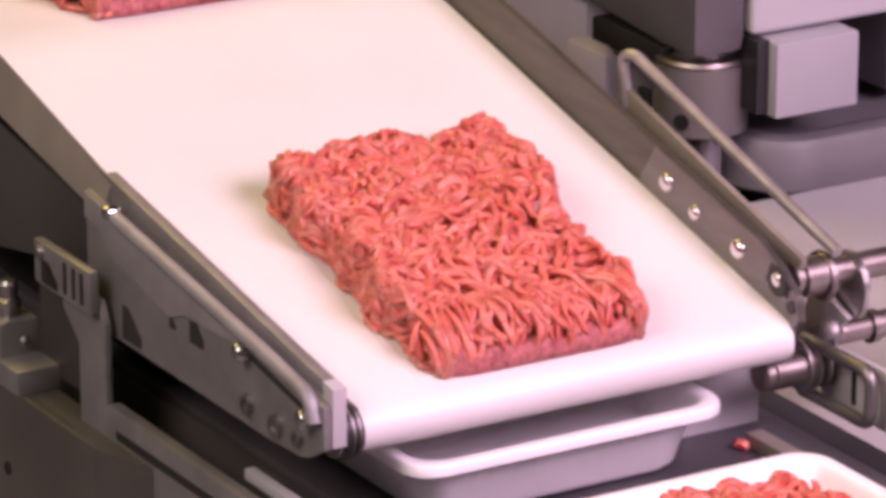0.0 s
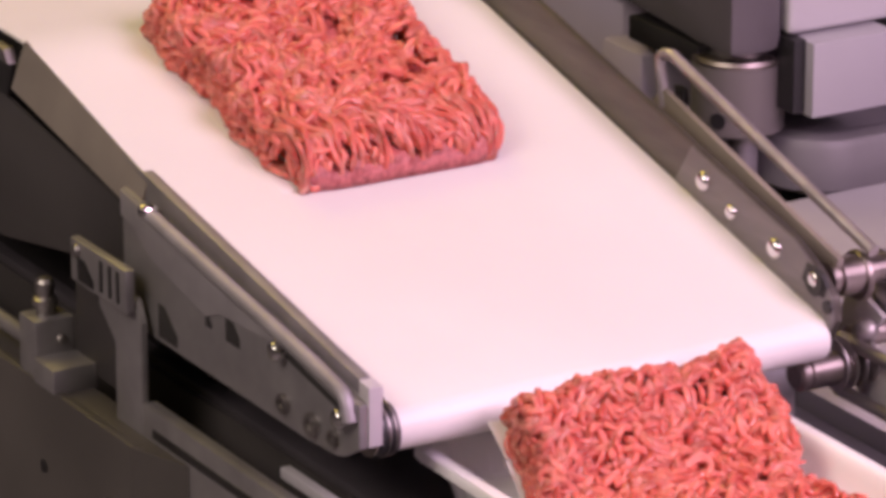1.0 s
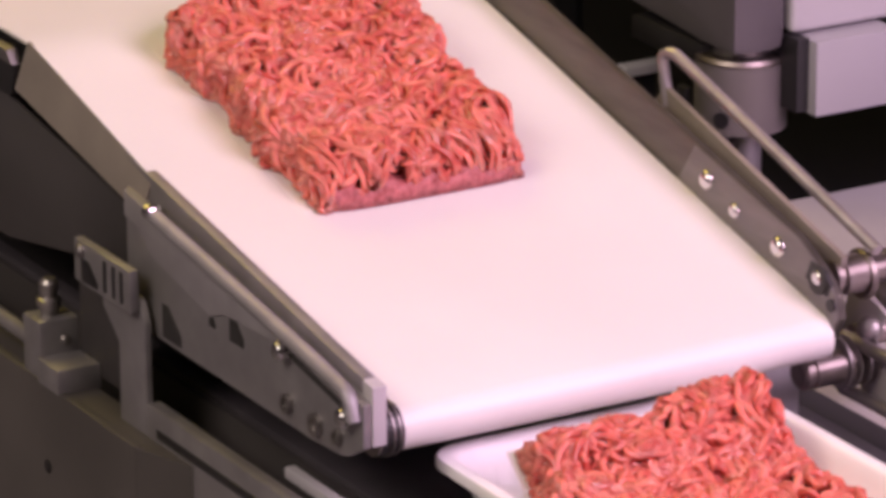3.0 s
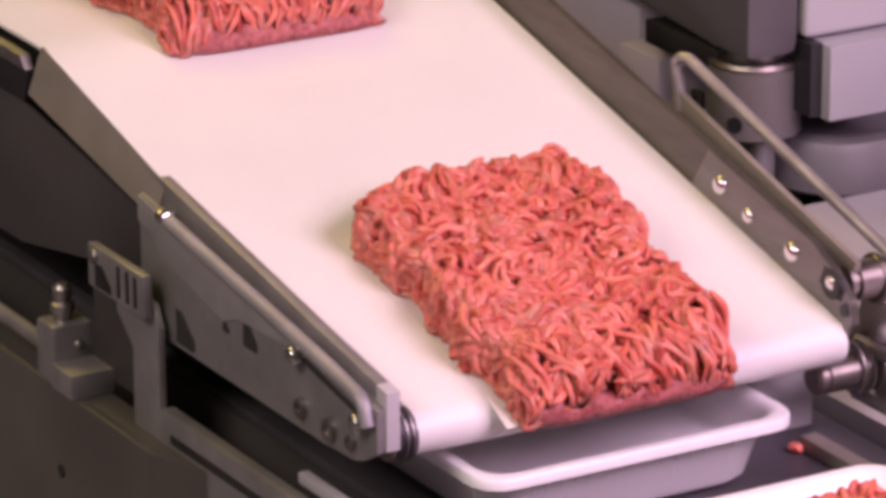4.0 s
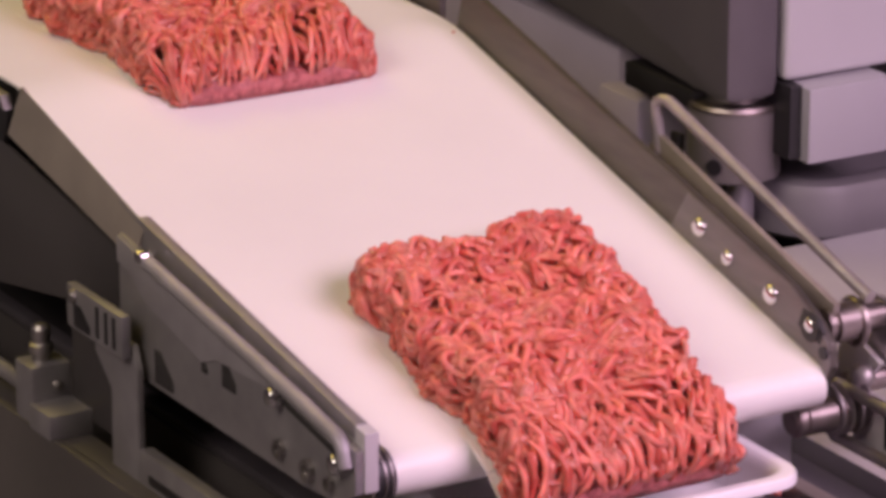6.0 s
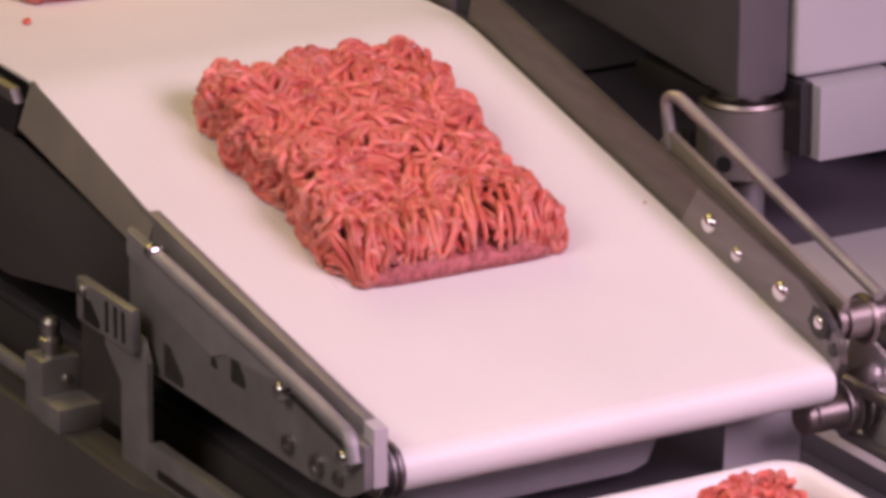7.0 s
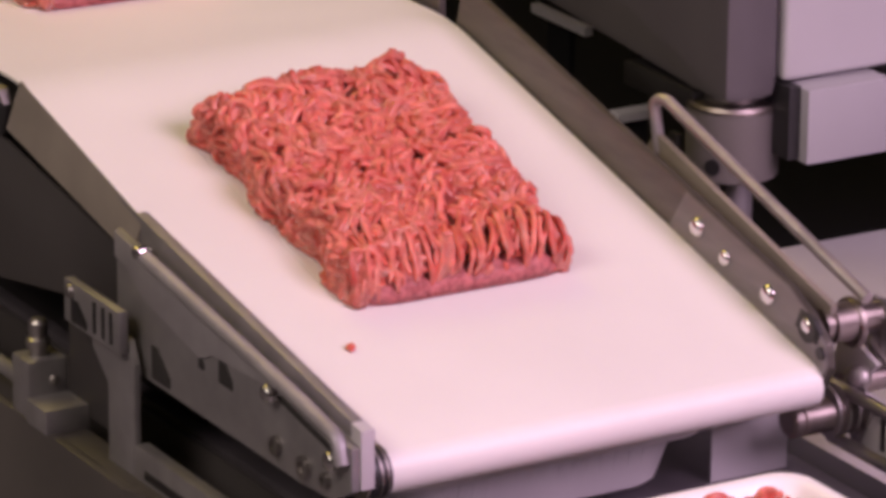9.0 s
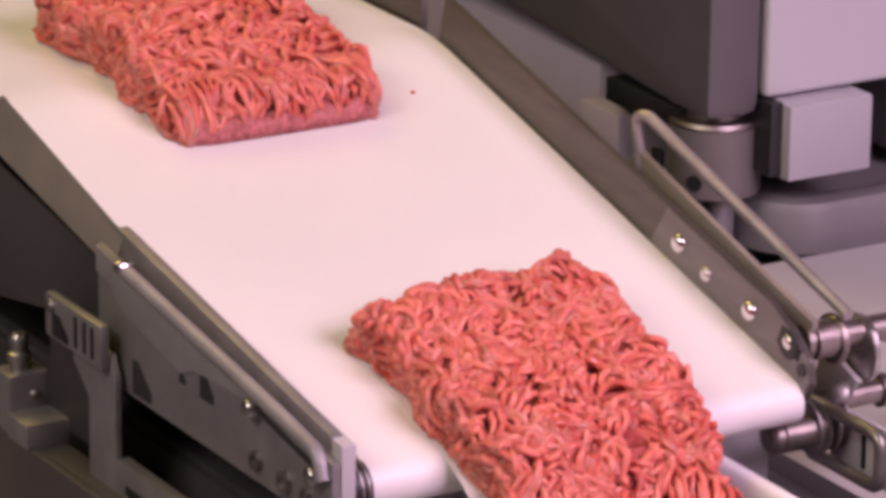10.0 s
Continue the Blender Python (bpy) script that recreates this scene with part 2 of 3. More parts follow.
def conveyor():
    c = tagged(empty("conveyor"), "steel portioning conveyor with a smooth white belt sloping to a nose", "conveyor")
    part("belt", belt_mesh(), BELT, c, "smooth white plastic belt")
    part("nose_roller", rod((0, BELT_Y0 - 0.004, 0), (0, BELT_Y1 + 0.001, 0), NOSE - 0.002, 24, 0.002), RUBBER, c, "dark roller inside the belt's nose")
    part("bed", box(KNEE + 0.01, -0.013, BELT_Y0 + 0.004, BELT_Y1 - 0.004, -0.009, 0.0098, 0.001, m=MB), STEEL_DULL, c)
    part("bed", box(-2.6, -0.375, BELT_Y0 + 0.004, BELT_Y1 - 0.004, 0.06, 0.099, 0.001), STEEL_DULL, c)

    # the near side
    side = part("side_plate", slab([(-0.236, 0.057), (-0.01, 0.0235), (0.0128, 0.0190), (0.0128, -0.0030), (-0.003, -0.0120), (-0.010, -0.0138), (-0.041, -0.0155), (-0.205, -0.0150), (-0.236, -0.0150)], -0.150, -0.1455, 0.0008), ALU, c, "tapered grey metal side plate with cut-outs")
    for x, z, w, h in ((-0.186, -0.003, 0.020, 0.018), (-0.1150, 0.0170, 0.014, 0.015), (-0.141, 0.0140, 0.006, 0.007)):
        part("cut_out", slab([(x - w / 2, z - h / 2), (x + w / 2, z - h / 2), (x + w / 2, z - h / 6), (x - w / 5, z + h / 2), (x - w / 2, z + h / 2)], -0.1508, -0.1470, 0.0003), RUBBER, side, "dark cut-out")
    for x, z, r in ((-0.0625, 0.0238, 0.0048), (0.0005, 0.0100, 0.0048), (-0.2015, 0.0545, 0.0035)):
        part("bolt", lathe([(-0.003, r * 0.8), (0.0, r), (0.0045, r), (0.0056, r * 0.82), (0.0060, r * 0.4)], (x + 0.001, -0.1520, z + 0.0005), (0, -1, 0), 18), CHROME, side, "round-headed steel bolt")
    # thin paler overlay: the belt's reflection on the side plate, as a shape
    part("belt_reflection", slab([(-0.236, 0.0560), (-0.0625, 0.0300), (-0.0625, 0.0245), (-0.128, 0.0215), (-0.142, 0.0158), (-0.205, 0.0285), (-0.222, 0.0400), (-0.236, 0.0420)], -0.1512, -0.1498, 0.0004), LILAC, side, "paler overlay under the rib for the belt's reflection")
    # dark inlay in place of the shade cast by the rib's lower edge
    part("rib_shade", slab([(-0.058, 0.0235), (-0.002, 0.0135), (0.001, 0.0110), (-0.004, 0.0108), (-0.060, 0.0205)], -0.1508, -0.1470, 0.0003), RUBBER, side, "dark inlay for the shade cast under the rib")
    for x, z, r in ((-0.0615, -0.0037, 0.0050), (-0.0329, -0.0055, 0.0060), (-0.0110, -0.0045, 0.0040)):
        part("socket_bolt", lathe([(-0.001, r), (0.003, r), (0.003, r * 0.55), (0.001, r * 0.5)], (x, -0.1500, z), (0, -1, 0), 16), STEEL_DULL, side, "dark socket bolt")
    part("rib", pipe([(-0.205, -0.1525, 0.0535), (-0.03, -0.1525, 0.0285), (0.004, -0.1525, 0.022), (0.008, -0.1525, 0.010)], 0.0040, 0.02, 10), LILAC, c, "rounded metal rib along the side plate")
    part("guide_rail", slab([(-0.245, 0.0725), (0.004, 0.0295), (0.004, 0.0215), (-0.245, 0.0555)], -0.1455, -0.139, 0.0008), ALU, c, "flat grey guide strip along the belt edge")
    part("guide_block", slab([(-0.070, 0.0395), (0.0135, 0.0275), (0.0135, -0.003), (0.004, -0.003), (0.002, 0.019), (-0.070, 0.031)], -0.1452, -0.1375, 0.0008), SLIDER, c, "pale metal end block beside the nose")
    part("roller_end", lathe([(0.0, 0.0130), (0.010, 0.0130), (0.0115, 0.0115), (0.0115, 0.007), (0.0095, 0.0065)], (0.0, -0.1272, 0.0), (0, -1, 0), 28), DARK, c, "black roller end cap")

    for y in (-0.1290, -0.1325):
        part("cap_ring", lathe([(0, 0.0128), (0, 0.0138), (0.0010, 0.0138), (0.0010, 0.0128)], (0.0, y, 0.0), (0, -1, 0), 28), STEEL_DULL, c, "thin metal ring on the roller cap")
    part("cap_ring", lathe([(0, 0.0108), (0, 0.0124), (0.001, 0.0124), (0.001, 0.0108)], (0.0, -0.1388, 0.0), (0, -1, 0), 28), FLANGE, c, "worn metal rim of the roller cap")
    part("cap_bolt", lathe([(0, 0.0035), (0.002, 0.0035), (0.0024, 0.003)], (0.0, -0.1366, 0.0), (0, -1, 0), 14), STEEL_DULL, c)

    # the near side of the upper run
    b = bmesh.new()
    v = [b.verts.new(MB @ Vector(p)) for p in ((KNEE - 0.005, -0.1450, 0.0115), (-0.225, -0.1450, 0.0115), (-0.225, -0.1490, -0.0100), (KNEE - 0.008, -0.1490, -0.0190), (KNEE - 0.005, -0.1425, 0.010), (-0.225, -0.1425, 0.010), (-0.225, -0.1465, -0.011), (KNEE - 0.008, -0.1465, -0.020))]
    for f in ((0, 1, 2, 3), (4, 5, 6, 7), (0, 1, 5, 4), (2, 3, 7, 6), (0, 3, 7, 4), (1, 2, 6, 5)):
        b.faces.new([v[i] for i in f])
    part("flange", b, FLANGE, c, "sloped steel flange beside the belt", smooth=False)
    part("upper_side_panel", slab([(-2.5, 0.068), (-0.385, 0.068), (-0.220, 0.043), (-0.220, -0.060), (-0.298, -0.060), (-0.298, 0.001), (-0.386, -0.015), (-2.5, -0.02)], -0.1480, -0.1455, 0.0005), PANEL, c, "dark steel side panel")
    # added black backing that stands in for shade in the empty frame
    part("inner_panel", box(-2.5, -0.235, -0.100, -0.097, -0.06, 0.055, 0.0005), DARK, c, "black panel added to stand in for the shade inside")
    part("upper_side_rail", slab([(-2.5, 0.0955), (-0.372, 0.0955), (-0.366, 0.088), (-2.5, 0.088)], -0.152, -0.1455, 0.001), STEEL_DULL, c)
    # solid black strip drawn as the shade of the gap under the rail
    part("gap_shade", slab([(-2.5, 0.088), (-0.366, 0.088), (-0.372, 0.069), (-2.5, 0.069)], -0.1500, -0.1460, 0.0), DARK, c, "black strip standing in for the shaded gap below the rail")
    for x in (-2.3, -1.2):
        part("leg", box(x, x + 0.05, -0.12, 0.11, -0.95, 0.062, 0.002), STEEL_DULL, c)

    # the far side
    mf = MB @ pose(0, 0.002, 0, 0, 0, 0.6)   # the far plate stands a little askew
    far = part("far_side_plate", slab([(KNEE + 0.005, -0.012), (KNEE + 0.005, 0.0385), (-0.030, 0.0390), (-0.010, 0.0345), (0.008, 0.0270), (0.013, 0.016), (0.009, 0.002), (-0.006, -0.002), (-0.02, -0.012)], 0.1205, 0.1245, 0.0006, m=mf), STEEL_TAN, c, "steel side plate along the far belt edge")
    for u, h, r in ((-0.1124, 0.0258, 0.0050), (-0.0851, 0.0232, 0.0040), (-0.0443, 0.0255, 0.0052), (-0.0090, 0.0285, 0.0040)):
        part("bolt", dome(mf @ Vector((u, 0.1198, h)), (0, -1, 0), r * 1.1), CHROME, far, "domed steel bolt")
    # overlay that draws the far plate's paler reflection with a slanted end
    part("reflection_strip", slab([(-0.142, 0.0), (-0.128, 0.0382), (-0.031, 0.0386), (-0.011, 0.0340), (0.007, 0.0266), (0.012, 0.016), (0.008, 0.002), (-0.006, -0.001)], 0.1196, 0.1206, 0.0003, m=mf), STRIP, far, "paler overlay for the reflection on the bolted steel plate")
    part("slot", slab([(-0.019, 0.0225), (-0.017, 0.0340), (-0.004, 0.0345), (0.002, 0.0300), (0.001, 0.0225)], 0.1191, 0.1215, 0.0004, m=mf), RUBBER, far, "dark adjusting slot")
    part("washer", lathe([(0, 0.0080), (0.0006, 0.0082), (0.0010, 0.0078)], mf @ Vector((-0.0085, 0.1190, 0.0278)), (0, -1, 0), 22), RUBBER, far, "dark washer round the bolt")
    part("hole", lathe([(0, 0.0035), (0.001, 0.0035)], mf @ Vector((0.0055, 0.1192, 0.0205)), (0, -1, 0), 14), DARK, far, "dark bolt hole")
    part("far_beam", box(KNEE, -0.05, 0.126, 0.138, -0.05, 0.012, 0.001, m=MB), STEEL_DULL, c)
    part("far_side_plate", slab([(-2.5, 0.08), (-2.5, 0.125), (-0.40, 0.125), (-0.372, 0.120), (-0.372, 0.08)], 0.1205, 0.1245, 0.0006), STEEL_TAN, c)
    part("scraper_plate", box(-0.0415, -0.0400, 0.090, 0.137, -0.062, -0.013, 0.0004), PAINT_WHITE, c, "pale scraper plate under the nose")

    # tension lever: flat bar, bend, and return rod to a disc on the shaft
    part("lever_bar", slab([(-0.194, 0.0335), (-0.020, 0.0300), (-0.020, 0.0165), (-0.202, 0.0185)], 0.142, 0.146, 0.001, m=MB), FLANGE, c, "flat aged steel lever bar")
    part("lever_rod", pipe([(-0.1785, 0.144, 0.069), (-0.1850, 0.144, 0.096), (-0.178, 0.1465, 0.0985), (-0.0100, 0.1625, 0.0352)], 0.0034, 0.006, 12), ROD_STEEL, c, "bent steel return rod")
    part("upper_shaft", lathe([(0, 0.0065), (0.001, 0.0090), (0.004, 0.0090), (0.0045, 0.0078), (0.006, 0.0078), (0.0065, 0.0102), (0.022, 0.0102), (0.0225, 0.0075), (0.15, 0.0075), (0.151, 0.006)], (-0.019, 0.139, 0.0215), (0, 1, 0), 24), SHAFT, c, "polished cross shaft")
    part("disc", lathe([(0, 0.0175), (0.001, 0.0190), (0.004, 0.0190), (0.005, 0.0175)], (-0.022, 0.175, 0.0115), (0, 1, 0), 32), STEEL, c, "round steel flange disc")
    part("disc", lathe([(0, 0.0125), (0.0015, 0.0135), (0.003, 0.0135), (0.004, 0.0125)], (-0.020, 0.158, 0.020), (0, 1, 0), 28), SHAFT, c, "small turned collar")

    # lower shaft with rings, wire loop, second shaft
    part("lower_shaft", lathe([(-0.002, 0.0035), (-0.002, 0.0066), (0.0, 0.0088), (0.003, 0.0088), (0.0035, 0.0078), (0.005, 0.0078), (0.006, 0.0088), (0.03, 0.0088)], (-0.0095, 0.1165, -0.0230), (0, 1, 0), 24), SHAFT, c, "polished shaft end")
    for k in range(4):
        part("ring", lathe([(0, 0.0125), (0.0007, 0.0138), (0.002, 0.0138), (0.0027, 0.0125)], (-0.0125, 0.140 + 0.006 * k, -0.0225), (0, 1, 0), 24), STEEL if k % 2 else STEEL_DULL, c, "spring ring")
    part("wire_loop", pipe([(-0.020, 0.150, -0.012), (0.040, 0.150, -0.012), (0.040, 0.150, -0.040), (-0.020, 0.150, -0.040)], 0.0036, 0.008, 10), STEEL_DULL, c, "bent steel wire loop")
    part("bracket", slab([(-0.046, -0.0006), (-0.0336, 0.006), (-0.010, -0.0023), (-0.0236, -0.0155), (-0.040, -0.026), (-0.052, -0.023)], 0.1700, 0.1735, 0.0006), SLIDER, c, "pale folded bracket between the shafts")
    back = part("back_plate", slab([(-0.018, -0.014), (0.075, -0.014), (0.075, -0.046), (-0.018, -0.046)], 0.1600, 0.1630, 0.0005), SLIDER, c, "pale plate behind the wire loop")
    part("slot", box(0.010, 0.0135, 0.1592, 0.1610, -0.040, -0.020, 0.0003), DARK, back, "dark upright slot")
    part("stud", dome((-0.0089, 0.1580, -0.0060), (0.5, -0.6, 0.5), 0.0070), STEEL_DULL, c, "small dark stud")
    part("rear_shaft", lathe([(0, 0.005), (0.001, 0.0065), (0.035, 0.0065), (0.0355, 0.0090), (0.040, 0.0090), (0.0405, 0.0075), (0.055, 0.0075), (0.056, 0.009), (0.06, 0.009), (0.061, 0.0065), (0.14, 0.0065)], (-0.035, 0.165, -0.020), (0, 1, 0), 24), SHAFT, c, "polished shaft with collars")
    return c


conveyor()


def lower_frame():
    f = tagged(empty("machine_frame"), "grey steel frame of the tray line under the conveyor", "machine")
    part("post", slab([(-0.250, 0.006), (-0.208, 0.006), (-0.2015, -0.006), (-0.2015, -0.30), (-0.232, -0.30), (-0.232, -0.025), (-0.250, -0.010)], -0.158, -0.1540, 0.001), ALU, f, "grey upright post")
    slots = part("slotted_block", box(-0.270, -0.206, -0.164, -0.1585, -0.001, 0.0225, 0.001), ALU, f, "grey block with upright slots")
    for x in (-0.234, -0.224, -0.215):
        part("slot", box(x - 0.0016, x + 0.0016, -0.1646, -0.1625, 0.0025, 0.0195, 0.0002), DARK, slots, "dark slot")
    part("slot", slab([(-0.261, 0.001), (-0.243, 0.001), (-0.243, 0.005), (-0.253, 0.0135), (-0.261, 0.0135)], -0.1646, -0.1625, 0.0002), DARK, slots, "dark cut-out")
    part("bolt", dome((-0.262, -0.1640, 0.017), (0, -1, 0), 0.004), STEEL_DULL, slots)
    beam = part("beam", box(-0.2015, -0.001, -0.158, -0.150, -0.140, -0.049, 0.001), ALU, f, "grey lower beam")
    part("beam_slot", box(-0.190, -0.058, -0.1586, -0.152, -0.0645, -0.0595, 0.0005), DARK, beam, "long dark slot in the beam")
    part("cut_out", slab([(-0.109, -0.092), (-0.095, -0.092), (-0.095, -0.085), (-0.103, -0.076), (-0.109, -0.076)], -0.1586, -0.1560, 0.0003), RUBBER, beam, "dark cut-out")
    part("bolt_hole", lathe([(0, 0.0022), (0.0006, 0.0022)], (-0.122, -0.1581, -0.084), (0, -1, 0), 12), DARK, beam, "small dark bolt hole")
    part("rib", pipe([(-0.052, -0.1590, -0.0585), (-0.018, -0.1590, -0.0605), (-0.0060, -0.1590, -0.0640), (-0.0050, -0.1590, -0.0800)], 0.0040, 0.012, 10), LILAC, beam, "rounded rib at the end of the beam")
    for x, z in ((-0.056, -0.0620), (-0.0090, -0.0715)):
        part("bolt", lathe([(-0.003, 0.0038), (0.0, 0.0044), (0.0045, 0.0044), (0.0058, 0.0032)], (x, -0.1600, z), (0, -1, 0), 16), CHROME, beam, "round-headed steel bolt")
    part("end_block", box(-0.0095, 0.0005, -0.1495, -0.1312, -0.140, -0.0500, 0.0008), SLIDER, f, "pale end block of the guide bar")
    b = bmesh.new()                        # the cover slants back to the beam
    ring = [[b.verts.new((x, y, z)) for x, y in ((-0.1882, -0.1715), (-0.1882, -0.1582), (-0.1500, -0.1583))] for z in (-0.44, -0.0665)]
    b.faces.new(ring[0])
    b.faces.new(ring[1])
    for k in range(3):
        b.faces.new((ring[0][k], ring[0][(k + 1) % 3], ring[1][(k + 1) % 3], ring[1][k]))
    part("cover_wing", b, COVER, f, "slanted edge of the dark cover", smooth=False)
    for x, y, z in ((-0.2108, -0.1725, -0.1054), (-0.1830, -0.1700, -0.1032)):
        part("bolt", lathe([(-0.004, 0.0034), (0.0, 0.0040), (0.0042, 0.0040), (0.0054, 0.0028)], (x, y, z), (0, -1, 0), 16), CHROME, f, "round-headed steel bolt")
    part("cover_panel", box(-2.4, -0.188, -0.172, -0.166, -0.45, -0.066, 0.0012), COVER, f, "dark grey cover panel")
    part("cover_top", box(-2.4, -0.188, -0.166, -0.1485, -0.072, -0.067, 0.001), COVER, f)
    part("bolt_hole", lathe([(0, 0.0036), (0.0008, 0.0036)], (-0.292, -0.1722, -0.112), (0, -1, 0), 14), DARK, f, "small dark bolt hole")
    part("bolt_hole", lathe([(0, 0.0030), (0.0008, 0.0030)], (-0.188, -0.1582, -0.092), (0, -1, 0), 14), DARK, f, "small dark bolt hole")
    part("inner_panel", box(-2.4, 2.4, -0.112, -0.108, -0.45, -0.064, 0.001), PANEL, f, "dark inner panel")
    part("track_bed", box(-2.4, 2.4, -0.106, 0.150, -0.075, -0.0620, 0.001), TRACK, f, "dark grey tray track")
    part("guide_bar", box(-0.092, -0.0098, -0.137, -0.131, -0.0565, -0.0505, 0.001), DECK, f, "pale guide bar beside the trays")
    part("guide_bar", box(-0.014, 2.4, 0.1110, 0.1215, -0.0620, -0.0540, 0.001), FLANGE, f, "pale guide bar beside the trays")
    part("far_cover", box(-0.40, 0.050, 0.1505, 0.172, -0.40, -0.064, 0.001), DARK, f, "black cover behind the tray track")
    part("far_cover", box(0.052, 2.4, 0.175, 0.19, -0.40, -0.060, 0.001), PAINT_GREY, f, "grey cover behind the tray track")
    part("bar_bracket", box(-0.06, -0.0098, -0.150, -0.131, -0.0625, -0.0565, 0.001), STEEL_DULL, f)
    part("leg", box(-0.7, -0.64, -0.1, 0.14, -0.95, -0.075, 0.002), STEEL_DULL, f)
    part("leg", box(1.3, 1.36, -0.1, 0.14, -0.95, -0.075, 0.002), STEEL_DULL, f)
    return f


lower_frame()


def clamp():
    c = tagged(empty("clamp"), "metal clamp block with a knob and cross rod on the cover", "clamp")
    part("block", box(-0.322, -0.301, -0.171, -0.147, -0.067, -0.034, 0.0025), ALU, c, "grey metal clamp block")
    part("block", box(-0.301, -0.276, -0.173, -0.147, -0.067, -0.053, 0.0015), ALU, c, "grey foot of the clamp")
    part("knob", lathe([(0, 0.0050), (0.004, 0.0050), (0.005, 0.0066), (0.009, 0.0066), (0.010, 0.0046), (0.014, 0.0052), (0.018, 0.0052), (0.020, 0.0035)], (-0.311, -0.160, -0.034), (0, 0, 1), 20), STEEL, c, "turned steel knob")
    part("rod", rod((-0.320, -0.163, -0.052), (-0.60, -0.163, -0.052), 0.0046, 16), ALU, c, "steel cross rod")
    part("set_screw", dome((-0.3005, -0.156, -0.046), (1, 0, 0), 0.003), STEEL_DULL, c)
    return c


clamp()


def stop_button():
    b = tagged(empty("stop_button"), "round red stop button on the dark cover", "button")
    part("base", lathe([(0, 0.013), (0.004, 0.013), (0.005, 0.011), (0.010, 0.011)], (-0.2575, -0.172, -0.162), (0, -1, 0), 24), DARK, b, "black collar of the button")
    part("cap", lathe([(0.010, 0.0165), (0.012, 0.0180), (0.017, 0.0180), (0.021, 0.0155), (0.023, 0.0100), (0.0236, 0.001)], (-0.2575, -0.172, -0.162), (0, -1, 0), 28), RED, b, "red mushroom cap")
    return b


stop_button()


# ---- the packing machine behind ----
def packing_machine():
    p = tagged(empty("packing_machine"), "white and grey packing machine behind the conveyor", "machine")
    part("deck", box(-0.380, 1.2, 0.18, 1.3, -0.12, -0.080, 0.002), DECK, p, "pale metal deck")
    part("base", box(-0.370, 1.1, 0.20, 1.2, -0.95, -0.12, 0.002), PAINT_GREY, p)
    # recess faces, coloured as dark as the shade inside
    part("well_floor", box(-2.6, -0.38, 0.16, 2.4, -0.26, -0.24, 0.0), WELL, p, "recess floor, near black to stand in for deep shade")
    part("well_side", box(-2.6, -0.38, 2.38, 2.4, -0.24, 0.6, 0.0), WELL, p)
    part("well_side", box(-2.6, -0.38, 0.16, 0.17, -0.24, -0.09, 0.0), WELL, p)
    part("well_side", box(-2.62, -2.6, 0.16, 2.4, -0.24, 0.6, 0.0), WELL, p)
    part("base", box(-2.5, -0.40, 0.20, 2.3, -0.95, -0.26, 0.002), PAINT_GREY, p)
    part("head", slab([(-0.41, 0.60), (-0.41, 0.002), (-0.45, 0.003), (-2.4, 0.148), (-2.4, 0.60)], 0.34, 0.379, 0.010), PAINT_GREY, p, "grey upper housing")
    part("front_panel", box(-0.60, -0.408, 0.381, 0.500, 0.013, 0.60, 0.004, 3), PAINT_WHITE, p, "white front panel")
    part("under_box", box(-0.55, -0.392, 0.388, 0.448, -0.036, 0.011, 0.002), HOUSING, p, "pale lower housing")
    part("rear_housing", box(-0.80, -0.44, 0.504, 1.1, -0.050, 0.60, 0.004), PAINT_GREY, p, "grey rear housing")
    part("dial", lathe([(0, 0.007), (0.004, 0.007), (0.005, 0.005)], (-0.44, 0.530, -0.012), (1, 0, 0), 20), STEEL_DULL, p, "round metal knob")
    part("seal_block", box(-0.526, -0.448, 0.342, 0.358, -0.013, 0.0018, 0.001), DARK, p, "black block under the housing")
    part("seam", box(-0.55, -0.400, 0.3795, 0.388, -0.034, 0.012, 0.001), DARK, p, "black gap beside the housing")
    part("collar", lathe([(0, 0.024), (0.002, 0.0285), (0.0445, 0.0285), (0.0445, 0.020)], (-0.443, 0.368, -0.052), (0, 0, 1), 36), COLLAR, p, "round steel column collar")
    part("rim", lathe([(0.0447, 0.0240), (0.0447, 0.0285), (0.0462, 0.0287), (0.0485, 0.0272), (0.0488, 0.0240)], (-0.443, 0.368, -0.052), (0, 0, 1), 36), SHAFT, p, "bright bevelled rim of the collar")
    part("neck", lathe([(0.0447, 0.0180), (0.0550, 0.0180)], (-0.443, 0.368, -0.052), (0, 0, 1), 28), STEEL_DULL, p, "dull steel neck above the collar")
    part("side_notch", box(-0.4700, -0.4600, 0.3395, 0.3440, -0.050, -0.028, 0.001), DARK, p, "dark notch beside the collar")
    part("column", rod((-0.443, 0.372, -0.24), (-0.443, 0.372, -0.05), 0.010, 20), ALU, p, "steel column")
    part("column", rod((-0.468, 0.352, -0.24), (-0.468, 0.352, -0.05), 0.005, 16), DARK, p, "dark thin column")
    part("set_screw", lathe([(0, 0.005), (0.001, 0.005)], (-0.4275, 0.344, -0.040), (0.5, -0.85, 0), 16), DARK, p, "dark screw hole")
    part("light_strip", box(-0.720, -0.708, 0.455, 0.486, -0.106, -0.099, 0.001), TRAY, p, "white strip inside the recess")
    part("light_strip", box(-0.962, -0.888, 0.540, 0.547, -0.104, -0.097, 0.001), TRAY, p, "white strip inside the recess")
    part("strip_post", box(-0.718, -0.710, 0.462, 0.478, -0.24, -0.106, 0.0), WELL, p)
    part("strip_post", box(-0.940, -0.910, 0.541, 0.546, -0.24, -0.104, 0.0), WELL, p)
